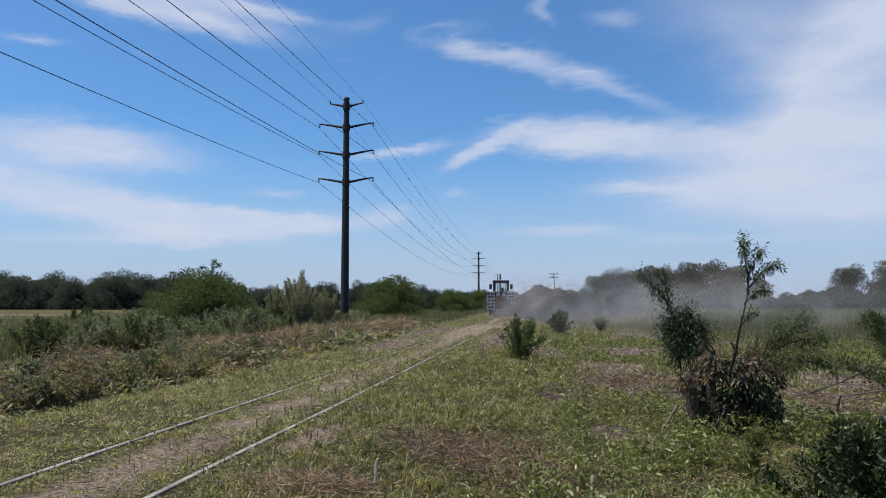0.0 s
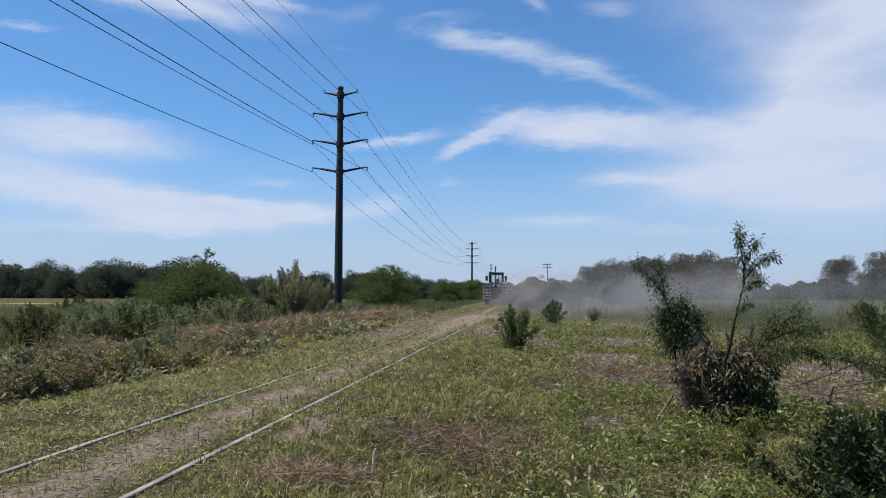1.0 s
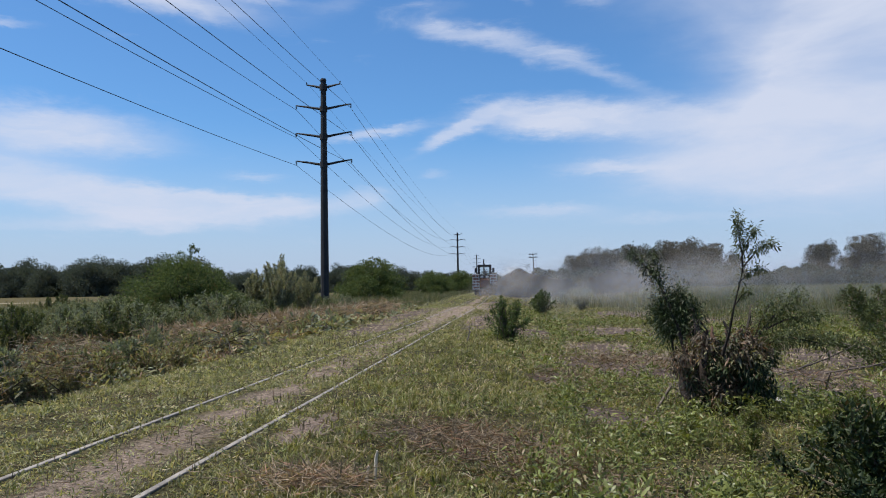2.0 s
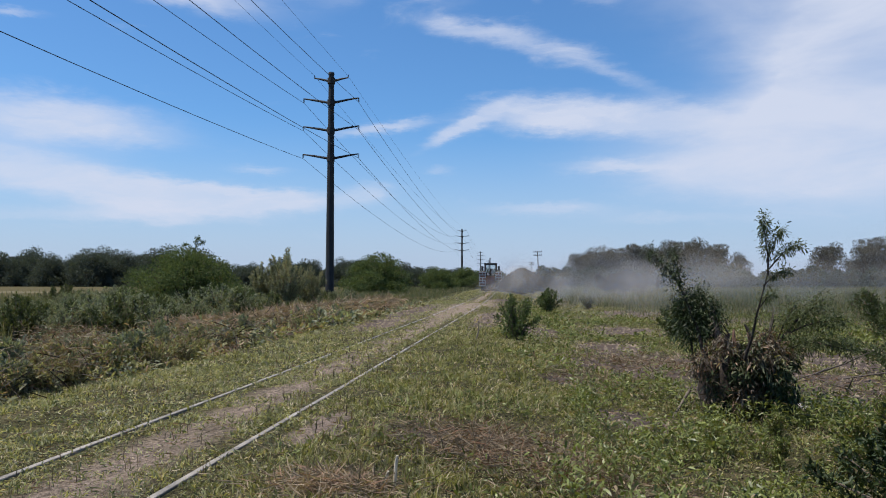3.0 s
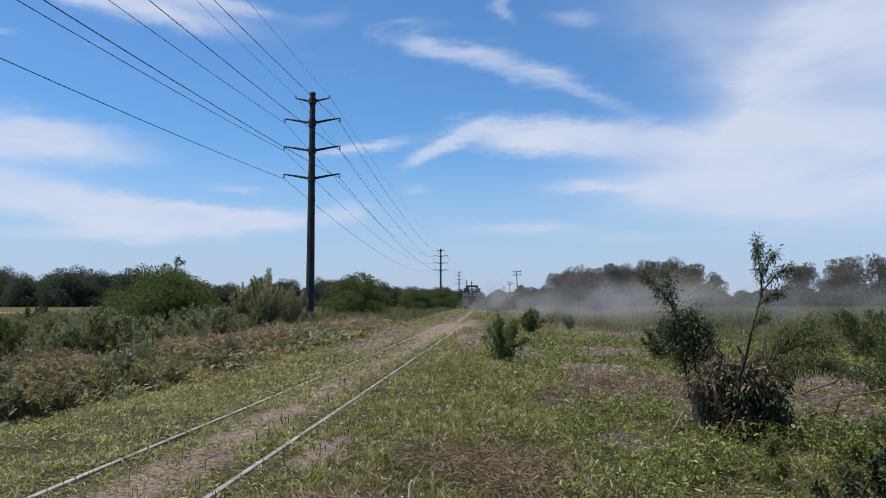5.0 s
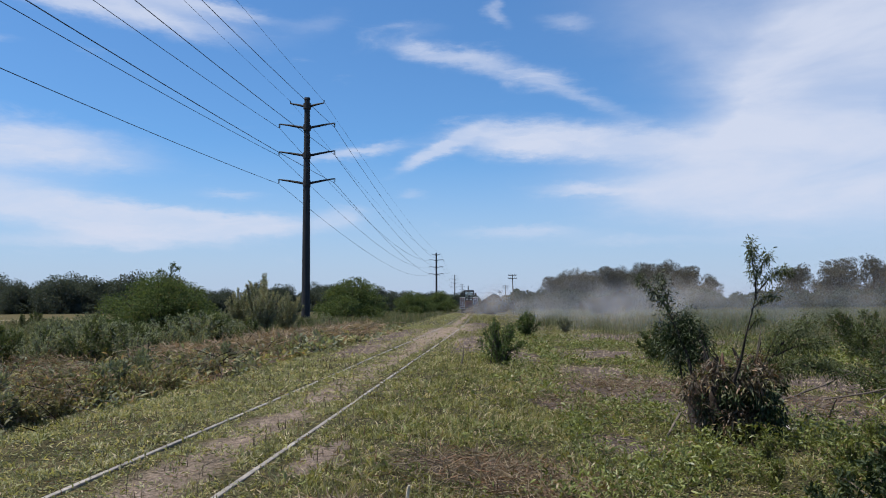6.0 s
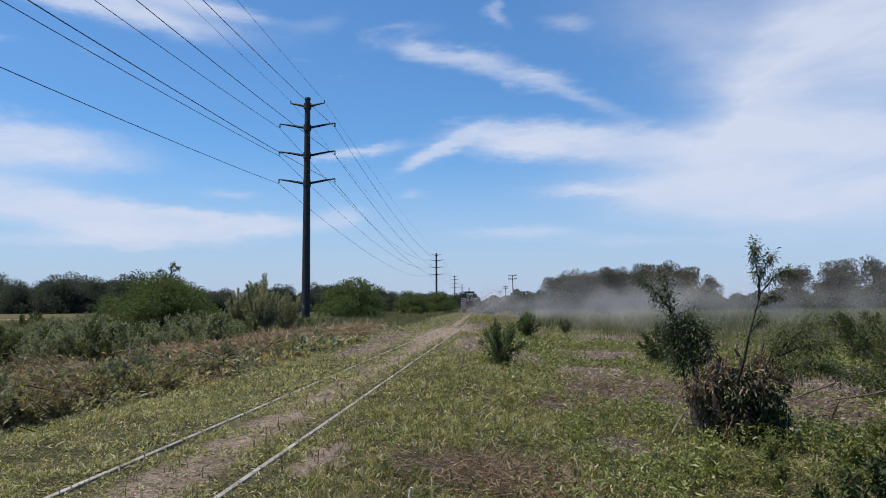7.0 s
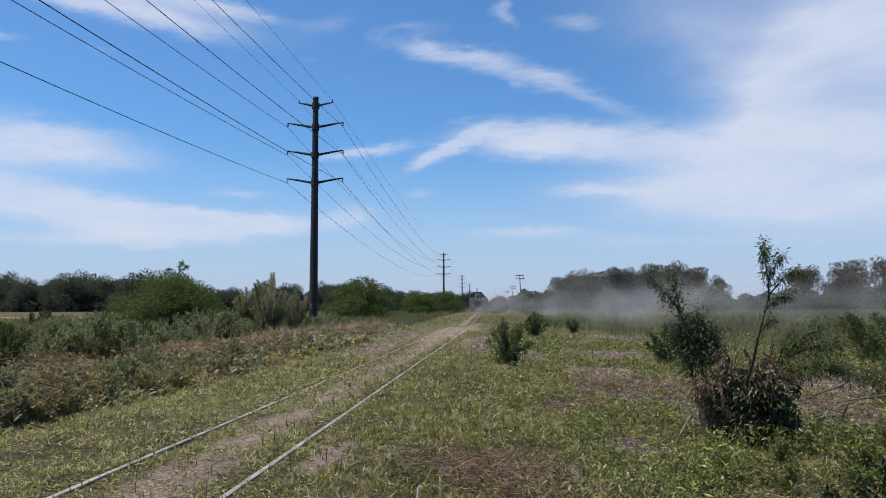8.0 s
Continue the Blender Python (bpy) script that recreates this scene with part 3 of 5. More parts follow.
def left_side():
    tree = make_tree("thorn_tree", "rounded green thorn tree in rough grass", "tree", "", 4.2, 4.2, 0.13, 0.13, 34000, TREELEAF, 44, 0.04, 0.45, 0.6)
    place(tree, -18.6, 46.5, 20)
    bm, pts, ways = bmesh.new(), [], []
    for run in (((0.3, 0, 2.6), (0.45, 0.1, 5.1), 0.05, 220, 0.08, 0.06), ((0.4, 0, 4.5), (-0.35, 0.1, 4.85), 0.12, 110, 0.06, 0.015), ((0.42, 0, 4.6), (0.95, 0, 5.05), 0.1, 110, 0.06, 0.015), ((0.44, 0.1, 4.9), (0.6, 0.1, 5.35), 0.05, 100, 0.06, 0.012),
                ((-1.6, 0, 2.6), (-2.3, 0.2, 4.0), 0.1, 160, 0.09, 0.02), ((1.8, 0, 2.4), (2.5, 0.2, 3.7), 0.1, 160, 0.09, 0.02), ((-2.6, 0, 1.8), (-3.6, 0.2, 3.2), 0.2, 180, 0.1, 0.02)):
        spray(bm, pts, ways, *run)
    leader = part("leader", bm, BARK, tree)
    leader.matrix_basis = pose(0, 0, -0.4)
    pts = np.concatenate(pts)
    link_mesh("foliage", bulk_mesh("foliage", leaf_verts(pts, np.concatenate(ways), 0.11 * rng.uniform(0.6, 1.4, len(pts)), 0.45), LEAF_TRIS), TREELEAF, leader)
    tree2 = make_tree("thorn_tree", "spreading green thorn tree beside the power line", "tree", "", 5.6, 5.4, 0.16, 0.24, 20000, TREELEAF, 46, 0.05, 0.5, 0.55)
    place(tree2, -16.8, 100, 60)
    again(tree2, -25.5, 150, 10, 0.8)
    again(tree2, -14.5, 152, 190, 0.85)
    again(tree2, -12.5, 200, 90, 1.0)
    again(tree, -33.0, 78, 80, 0.8)
    tall = make_shrub("reedy_shrub", "tall greyish shrub with upright seed spikes", "reedy shrubs", 4.4, 1.9, 0.14, 11000, REED, 40, 0.3, 0.65)
    place(tall, -13.2, 49.5)
    again(tall, -15.0, 50.5, 100, 0.78)
    again(tall, -11.7, 51.0, 200, 0.72)
    grey = make_shrub("grey_green_shrub", "grey-green leafy shrub on the ditch side", "ditch shrubs", 1.75, 1.3, 0.10, 2200, GREYLEAF, 13, 0.4)
    dark = make_shrub("green_shrub", "dense green shrub on the ditch side", "ditch shrubs", 1.6, 1.25, 0.10, 2200, SHRUB, 13, 0.4)
    spots = []
    for i in range(300):
        y = rng.uniform(21, 70)
        x = -8.6 - 0.03 * y - rng.uniform(0, 1) ** 1.3 * (2 + 0.42 * y)
        if float(fbm(x * 0.22 + 4, y * 0.22)) > 0.40 and not (y > 38 and x > -12.5):
            spots.append((x, y, rng.uniform(0.4, 0.8) + 1.1 * max(0.0, float(fbm(x * 0.3, y * 0.3 + 8)) - 0.35)))
    for i, (x, y, s) in enumerate(spots):
        root = (grey, dark)[i % 2]
        place(root, x, y, 0, s) if i < 2 else again(root, x, y, 67 * i, s)


left_side()


def stump():
    """A cut, dark stump with hanging dead leaves and fresh shoots; its shade is partly in the colours."""
    x, y = 6.2, 12.95
    z = float(ground_z(x, y))
    root = thing("tree_stump", (x, y, z), "dark cut tree stump with dead leaves and new shoots", "stump")
    bm = bmesh.new()
    for cx, cy, r, h, lean in ((-0.36, 0.05, 0.13, 1.0, -0.12), (0.0, 0.1, 0.34, 1.1, 0.0), (0.28, 0.0, 0.27, 0.95, 0.12), (0.05, 0.35, 0.3, 1.2, 0.05)):
        made = bmesh.ops.create_cone(bm, cap_ends=True, segments=20, radius1=r * 1.25, radius2=r * 0.82, depth=h)["verts"]
        for v in made:
            v.co.x += lean * (v.co.z / h + 0.5)
        bmesh.ops.translate(bm, vec=(cx, cy, h / 2 - 0.12), verts=made)
    bmesh.ops.subdivide_edges(bm, edges=list(bm.edges), cuts=3, use_grid_fill=True)
    for v in bm.verts:
        k = noise.noise(v.co * 4.0) * 0.10 + noise.noise(v.co * Vector((14, 14, 3))) * 0.06
        v.co += Vector((v.co.x, v.co.y, 0)).normalized() * k + Vector((0, 0, noise.noise(v.co * 6) * 0.2 if v.co.z > 0.7 else 0))
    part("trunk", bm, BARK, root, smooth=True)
    # loose slabs and split shards of bark along the cut
    for i in range(11):
        a = 2.4 * i
        long = 0.14 + 0.06 * (i % 5)
        bm = bmesh.new()
        box(bm, (0.06 + 0.03 * (i % 3), 0.025, long), (0, 0, long / 2), bevel=0.006)
        bmesh.ops.subdivide_edges(bm, edges=[e for e in bm.edges if abs(e.verts[0].co.z - e.verts[1].co.z) > long * 0.5], cuts=4)
        for v in bm.verts:
            v.co.x *= 1 - 0.7 * (v.co.z / long) ** 2
            v.co.y += 0.5 * v.co.z ** 2
            v.co.x += noise.noise(v.co * 6 + Vector((i, 0, 0))) * 0.05
        ob = part("bark_slab", bm, SLAB if i % 3 else BARK, root)
        ob.matrix_basis = pose(math.cos(a) * 0.36 + 0.05, math.sin(a) * 0.28 - 0.1, 0.98 + 0.05 * (i % 4), 20 * math.sin(i * 3.1), 24 * math.cos(i * 2.3), 40 * i)
    # bare bent twigs above the cut
    for i in range(14):
        a, long = 2.1 * i, 0.35 + 0.09 * (i % 5)
        x0, y0 = math.cos(a) * 0.4, math.sin(a) * 0.25 - 0.1
        bend = Vector((math.cos(a) * 0.45 * (i % 3) / 2, -0.1, -0.12 * (i % 3)))
        bm = bmesh.new()
        tube(bm, [(x0, y0, 0.85), (x0 * 1.15, y0, 1.0 + long * 0.5), Vector((x0 * 1.3, y0, 1.0 + long)) + bend * 0.5, Vector((x0 * 1.4, y0, 1.0 + long)) + bend], [0.014, 0.011, 0.008, 0.003], 5)
        part("bare_twig", bm, TWIG if i % 2 else BARK, root)

    # clumps of dead and green leaves that hang round the stump
    def clump(name, mat, label, blobs, count, lo, hi, slim=0.16):
        pts, ray = crown_points(count, blobs)
        pts[:, 2] = np.maximum(pts[:, 2], 0.0)
        way = ray * 0.5 + rng.normal(size=(count, 3)) * 0.8 + np.array([0, 0, -0.25])
        link_mesh(name, bulk_mesh(name, lance_verts(pts, way, rng.uniform(lo, hi, count), slim, 0.35), LANCE_TRIS), mat, root, label)

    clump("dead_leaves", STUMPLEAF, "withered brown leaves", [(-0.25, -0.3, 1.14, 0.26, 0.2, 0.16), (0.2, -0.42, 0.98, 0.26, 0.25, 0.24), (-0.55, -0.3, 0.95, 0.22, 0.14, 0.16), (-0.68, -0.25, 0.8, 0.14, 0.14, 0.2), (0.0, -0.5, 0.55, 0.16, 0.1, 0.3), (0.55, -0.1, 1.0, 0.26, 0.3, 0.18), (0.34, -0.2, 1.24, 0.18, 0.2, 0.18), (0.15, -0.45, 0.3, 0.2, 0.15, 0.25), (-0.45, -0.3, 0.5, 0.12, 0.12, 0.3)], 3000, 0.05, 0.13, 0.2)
    # sunlit leaves are set in by a paler material, not by the sun
    clump("sunlit_pale_leaves", LITTER, "withered leaves in a pale colour standing in for sunlight", [(-0.2, -0.48, 0.95, 0.3, 0.16, 0.22), (0.25, -0.55, 0.85, 0.34, 0.2, 0.28), (0.5, -0.3, 0.8, 0.25, 0.2, 0.3)], 420, 0.05, 0.12, 0.2)
    clump("green_leaves", SHADELEAF, "dark green sucker leaves", [(-0.32, -0.34, 0.3, 0.2, 0.14, 0.34), (-0.5, -0.3, 0.62, 0.12, 0.12, 0.2), (-0.05, -0.42, 0.75, 0.22, 0.2, 0.28), (0.40, -0.4, 0.7, 0.28, 0.28, 0.3), (0.55, -0.35, 0.3, 0.2, 0.25, 0.25), (0.3, -0.5, 0.15, 0.3, 0.25, 0.16), (0.15, -0.35, 1.12, 0.22, 0.2, 0.14), (0.76, 0.1, 0.85, 0.22, 0.26, 0.18), (0.68, -0.1, 0.42, 0.2, 0.3, 0.3)], 3200, 0.05, 0.11, 0.28)
    clump("red_leaves", DEADLEAF, "rust-red dead leaves low on the trunk", [(-0.12, -0.47, 0.35, 0.1, 0.06, 0.22)], 160, 0.06, 0.16)

    def shoot(runs, leaf=0.055, slim=0.24, mat=SHRUB):
        bm, pts, ways = bmesh.new(), [], []
        for run in runs:
            spray(bm, pts, ways, *run)
        twig = part("shoot", bm, BARK, root)
        pts = np.concatenate(pts)
        link_mesh("foliage", bulk_mesh("foliage", lance_verts(pts, np.concatenate(ways), leaf * rng.uniform(0.6, 1.4, len(pts)), slim, 0.3), LANCE_TRIS), mat, twig)

    # the tall bent shoot
    shoot([((-0.05, -0.5, 0.9), (0.12, -1.2, 2.3), 0.0, 110, 0.04, 0.026), ((0.10, -1.2, 2.2), (0.02, -1.3, 3.05), 0.03, 560, 0.05, 0.016),
           ((0.08, -1.2, 2.25), (0.52, -1.3, 2.62), 0.10, 420, 0.05, 0.012), ((0.06, -1.1, 2.05), (0.40, -1.2, 2.25), 0.08, 260, 0.045, 0.010),
           ((0.08, -1.2, 2.4), (0.30, -1.25, 2.85), 0.06, 320, 0.05, 0.010), ((0.04, -0.9, 1.7), (0.25, -1.0, 1.95), 0.05, 160, 0.04, 0.010)])
    # leafy shoots to the left, in the leaf colour darkened for their shade
    shoot([((-0.45, 0.2, 0.9), (-0.85, 0.6, 2.3), 0.1, 900, 0.11, 0.035), ((-0.75, 0.5, 2.0), (-1.25, 0.7, 2.6), 0.08, 520, 0.08, 0.015), ((-0.75, 0.5, 2.0), (-0.85, 0.7, 2.65), 0.05, 420, 0.08, 0.012),
           ((-0.4, 0.3, 0.8), (-0.45, 0.6, 1.9), 0.1, 3400, 0.17, 0.03), ((-0.6, 0.3, 0.8), (-0.72, 0.7, 1.7), 0.1, 2600, 0.17, 0.02), ((-0.3, 0.3, 0.8), (-0.2, 0.6, 1.7), 0.1, 1200, 0.14, 0.02)], 0.055, 0.28, SHADELEAF)
    # arching shoots to the right
    shoot([((0.35, 0.0, 0.8), (1.45, 0.3, 1.85), 0.12, 1700, 0.13, 0.03), ((0.8, 0.1, 1.3), (1.65, 0.1, 1.5), 0.08, 1100, 0.11, 0.02),
           ((0.4, 0.1, 0.8), (1.95, 0.5, 1.0), 0.24, 1700, 0.11, 0.03), ((0.5, 0.1, 0.7), (1.1, -0.2, 1.25), 0.1, 900, 0.13, 0.02), ((0.5, 0.1, 0.9), (0.95, 0.2, 1.75), 0.05, 600, 0.12, 0.02)])
    # the broken pale stick leaning on it
    bm = bmesh.new()
    tube(bm, [(-1.05, -0.25, 0.0), (-0.86, -0.12, 0.26), (-0.74, -0.05, 0.42)], [0.018, 0.02, 0.024], 6)
    part("broken_stick", bm, TWIG, root, "pale peeled stick")


stump()


def right_side():
    b1 = make_shrub("leafy_bush", "small dark green bush beside the track", "", 1.55, 0.8, 0.10, 2900, TREELEAF, 21, 0.3)
    place(b1, 2.65, 23.3)
    bm = bmesh.new()
    tube(bm, [(0, 0, 0), (0.06, 0, 0.6), (0.2, 0.02, 1.25)], [0.03, 0.028, 0.02], 6)
    part("dead_stem", bm, BARK, b1, "dark dead stem").matrix_basis = pose(-0.28, -0.1, 0.05, 0, 3, 0)
    b2 = make_shrub("leafy_bush", "small round dark bush in the grass", "", 1.65, 0.95, 0.15, 1900, TREELEAF, 15, 0.4)
    place(b2, 4.45, 47.5)
    b3 = make_shrub("leafy_bush", "small upright bush on bare soil", "", 1.35, 0.7, 0.13, 1300, SHRUB, 12, 0.4)
    place(b3, 7.7, 56.5)
    b4 = make_shrub("leafy_bush", "dense green bush behind the stump", "", 1.5, 0.85, 0.11, 2600, SHRUB, 13, 0.4)
    place(b4, 8.4, 28.5)
    b5 = make_shrub("glossy_bush", "dense dark glossy-leaved bush in weeds", "", 1.15, 1.05, 0.06, 13000, SHADELEAF, 30, 0.42)
    place(b5, 6.15, 7.25)
    again(b5, 7.0, 8.2, 100, 0.95)
    tallweed = make_shrub("tall_weed", "bright green leafy weed in front of the stump", "tall weeds", 0.75, 0.6, 0.075, 1500, WEED, 14, 0.32)
    place(tallweed, 7.2, 9.5)
    for i, (x, y, s) in enumerate(((6.7, 9.9, 0.8), (7.9, 10.2, 1.0), (6.3, 9.2, 0.6), (5.7, 9.6, 0.5), (7.6, 11.2, 0.8), (5.2, 10.4, 0.5), (8.6, 11.0, 1.1), (6.2, 11.2, 0.5), (4.9, 7.4, 0.4))):
        again(tallweed, x, y, 73 * i, s)
    b6 = make_shrub("leafy_bush", "broad hazy green bush among cut branches", "", 1.5, 1.5, 0.09, 4600, SHRUB, 17, 0.38)
    place(b6, 11.6, 18.6)
    again(b6, 13.6, 21.5, 120, 0.9)
    again(b6, 16.5, 30.0, 210, 1.4)
    again(b6, 11.0, 15.2, 60, 0.55)


right_side()


# ---- grass and litter ----
def scatter(x0, x1, y0, y1, count):
    return rng.uniform(x0, x1, count), rng.uniform(y0, y1, count)


def on_ground(x, y, lift=0.0):
    return np.stack([x, y, ground_z(x, y) + lift], 1)


def clear_of_rails(x, y, gap=0.10):
    d = x - track_x(y)
    return np.abs(np.abs(d) - 0.75) > gap


def keep(x, y, chance):
    k = rng.uniform(0, 1, len(x)) < chance
    return x[k], y[k]


def grass():
    sets = []
    for x0, x1, y0, y1, tufts, each, tall, wide in ((-5, 7, 3.2, 8, 5600, 13, 0.09, 0.013), (-6.5, 9.5, 8, 14, 7600, 13, 0.095, 0.018), (-6.5, 13, 14, 25, 9500, 10, 0.11, 0.024), (-7, 16, 25, 60, 15000, 5, 0.13, 0.032), (-9, 9, 60, 150, 7000, 3, 0.22, 0.06)):
        x, y = scatter(x0, x1, y0, y1, tufts)
        d = x - track_x(y)
        lush = fbm(x * 1.1 + 3, y * 1.1)
        chance = np.clip((lush - 0.33) * 5.0, 0.14, 1) * (1 - 0.95 * bare(x, y))
        chance *= np.where(np.abs(d) < 0.6, np.clip((np.abs(d) - 0.22) * 3.0 + (lush - 0.45) * 3, 0.06, 0.95), 1.0) * np.where(d < -4.2, 0.25, 1.0) * np.where(d > 4.4, 0.35, 1.0) * np.where(clear_of_rails(x, y, 0.05 + wide * 2.5), 1.0, 0.10)
        k = rng.uniform(0, 1, len(x)) < chance
        x, y, lush, d = x[k], y[k], lush[k], d[k]
        big = (0.35 + 1.3 * np.clip(lush - 0.25, 0, 0.6)) * rng.uniform(0.55, 1.25, len(x)) + (rng.uniform(0, 1, len(x)) > 0.93) * 0.7
        big = np.repeat(big * np.where(np.abs(d) < 1.2, 0.6, np.where(d < 0, 0.72, 1.0)), each)
        x, y = np.repeat(x, each), np.repeat(y, each)
        x, y = x + rng.normal(size=len(x)) * (0.025 + wide * 1.5), y + rng.normal(size=len(x)) * (0.025 + wide * 1.5)
        h = tall * big * rng.uniform(0.5, 1.5, len(x))
        sets.append(blade_verts(on_ground(x, y, -0.01), h, wide * rng.uniform(0.5, 1.4, len(x)), 1.3))
    blades = np.concatenate(sets)
    dry = blades[:, 0, 0] - track_x(blades[:, 0, 1]) < 0.9 + 0.5 * rng.normal(size=len(blades))
    stuff("grass", blades[~dry], BLADE_TRIS, GRASS, "short mown green and straw-coloured grass", "grass")
    stuff("verge_grass", blades[dry], BLADE_TRIS, VERGE, "pale dry mown grass along the rails", "grass")
    # the mat of short leaves under the blades
    mats = []
    for x0, x1, y0, y1, count, size in ((-5, 7, 3.2, 7.5, 40000, 0.042), (-6, 10, 7.5, 14, 60000, 0.055), (-6, 14, 14, 27, 95000, 0.080), (-7, 16, 27, 62, 70000, 0.10)):
        x, y = scatter(x0, x1, y0, y1, count)
        d = x - track_x(y)
        lush = fbm(x * 1.1 + 3, y * 1.1) * 0.6 + fbm(x * 3.0 + 13, y * 3.0) * 0.4
        chance = np.clip((lush - 0.3) * 4, 0.2, 1) * (1 - 0.96 * bare(x, y)) * np.where(np.abs(d) < 0.45, np.clip((lush - 0.4) * 3, 0.05, 0.6), 1.0) * np.where(clear_of_rails(x, y, 0.05 + size * 0.5), 1.0, 0.05) * np.where(d < -4.2, 0.3, 1.0)
        k = rng.uniform(0, 1, len(x)) < chance
        x, y, lush = x[k], y[k], lush[k]
        k = len(x)
        way = rng.normal(size=(k, 3)) * np.array([1, 1, 0.5]) + np.array([0, 0, 0.35])
        mats.append(leaf_verts(on_ground(x, y) + np.stack([x * 0, x * 0, rng.uniform(0, 1.0, k) * size * lush], 1), way, size * rng.uniform(0.5, 1.6, k), 0.26))
    mats = np.concatenate(mats)
    dry = mats[:, 0, 0] - track_x(mats[:, 0, 1]) < 0.9 + 0.5 * rng.normal(size=len(mats))
    stuff("turf", mats[~dry], LEAF_TRIS, GRASS, "matted short turf of mixed grass leaves", "grass")
    stuff("verge_turf", mats[dry], LEAF_TRIS, VERGE, "matted pale dry turf along the rails", "grass")
    # straw and cut stalks lying about
    x, y = scatter(-4.5, 9, 3.5, 34, 36000)
    x, y = keep(x, y, np.clip((fbm(x * 0.6 + 40, y * 0.6) - 0.42) * 3 + 0.45 * bare(x, y), 0.06, 1) * clear_of_rails(x, y) * np.clip(14 / y, 0.2, 1))
    way = rng.normal(size=(len(x), 3)) * np.array([1, 1, 0.16])
    stuff("cut_straw", leaf_verts(on_ground(x, y, 0.025), way, rng.uniform(0.05, 0.22, len(x)), 0.055, 0.03), LEAF_TRIS, STRAW, "dry cut stalks lying in the grass", "straw")
    x, y = scatter(-3.2, 2.5, 4, 26, 2600)
    x, y = keep(x, y, np.clip((fbm(x * 0.8 + 70, y * 0.8) - 0.45) * 6, 0, 1) * clear_of_rails(x, y, 0.06))
    k = len(x)
    stuff("weed_stalks", blade_verts(on_ground(x, y, -0.01), rng.uniform(0.06, 0.2, k), np.clip(y * 0.0012, 0.007, 0.02), 0.35), BLADE_TRIS, STUMPLEAF, "thin dark dry weed stalks along the track", "stalks")
    # heaps of dead grass
    heaps, hay = [], []
    for cx, cy, rx, ry, k in ((1.35, 6.7, 0.45, 0.3, 1500), (2.6, 8.6, 1.0, 0.9, 3600), (3.5, 7.6, 0.8, 0.6, 1800), (5.9, 20.0, 1.6, 2.0, 1500), (4.2, 15.6, 0.9, 1.2, 900), (9.0, 16.8, 1.6, 2.2, 900), (-7.4, 24, 1.1, 1.6, 2600), (-6.6, 29, 1.2, 2.0, 3000), (-7.2, 35, 1.4, 3.0, 3000), (-9.5, 19.5, 1.0, 0.8, 600), (-6.4, 42, 1.8, 4.0, 1700), (-4.8, 36, 0.9, 8.0, 1100), (-5.6, 23, 0.7, 2.0, 700), (-8.4, 19, 0.5, 0.6, 350), (-4.6, 12.2, 0.6, 0.8, 600)):
        x, y = rng.normal(cx, rx * 0.6, k), rng.normal(cy, ry * 0.6, k)
        (hay if cy < 7 or cx < 0 and cy > 22 else heaps).append(leaf_verts(on_ground(x, y, 0.03) + np.stack([x * 0, x * 0, rng.uniform(0, 0.1, k) if cx > 0 else rng.uniform(0.3, 0.85, k)], 1), rng.normal(size=(k, 3)) * np.array([1, 1, 0.5]), rng.uniform(0.06, 0.26, k) * max(1.0, cy / 14), 0.05 if cy < 12 else 0.065, 0.05))
    stuff("dead_grass", np.concatenate(heaps), LEAF_TRIS, STRAW, "matted heaps of dead brown grass", "dead grass")
    stuff("hay", np.concatenate(hay), LEAF_TRIS, HAY, "pale dead grass heaped on the cut bank", "dead grass")


grass()


def clods():
    """Crumbs of soil on the bare spots and between the rails."""
    x, y = scatter(-5, 16, 4, 56, 60000)
    d = x - track_x(y)
    x, y = keep(x, y, np.clip(bare(x, y) * 1.3 - 0.2 + 0.3 * (np.abs(d) < 0.5), 0, 1) * np.clip(10 / y, 0.15, 1) * clear_of_rails(x, y, 0.08))
    k = len(x)
    r = rng.uniform(0.006, 0.03, k) * np.clip(y / 10, 1, 2.5)
    shape = np.array([(1, 0, 0), (-0.5, 0.87, 0), (-0.5, -0.87, 0), (0, 0, 0.8)])
    a = rng.uniform(0, 6.28, k)
    spin = np.stack([np.stack([np.cos(a), -np.sin(a), a * 0], 1), np.stack([np.sin(a), np.cos(a), a * 0], 1), np.stack([a * 0, a * 0, a * 0 + 1], 1)], 1)
    verts = np.einsum("kij,pj->kpi", spin, shape) * r[:, None, None] * rng.uniform(0.7, 1.3, (k, 4, 3)) + on_ground(x, y, 0.0)[:, None, :]
    stuff("soil_clods", verts, [(0, 1, 3), (1, 2, 3), (2, 0, 3)], CLOD, "small dry clods of brown soil", "soil")


clods()


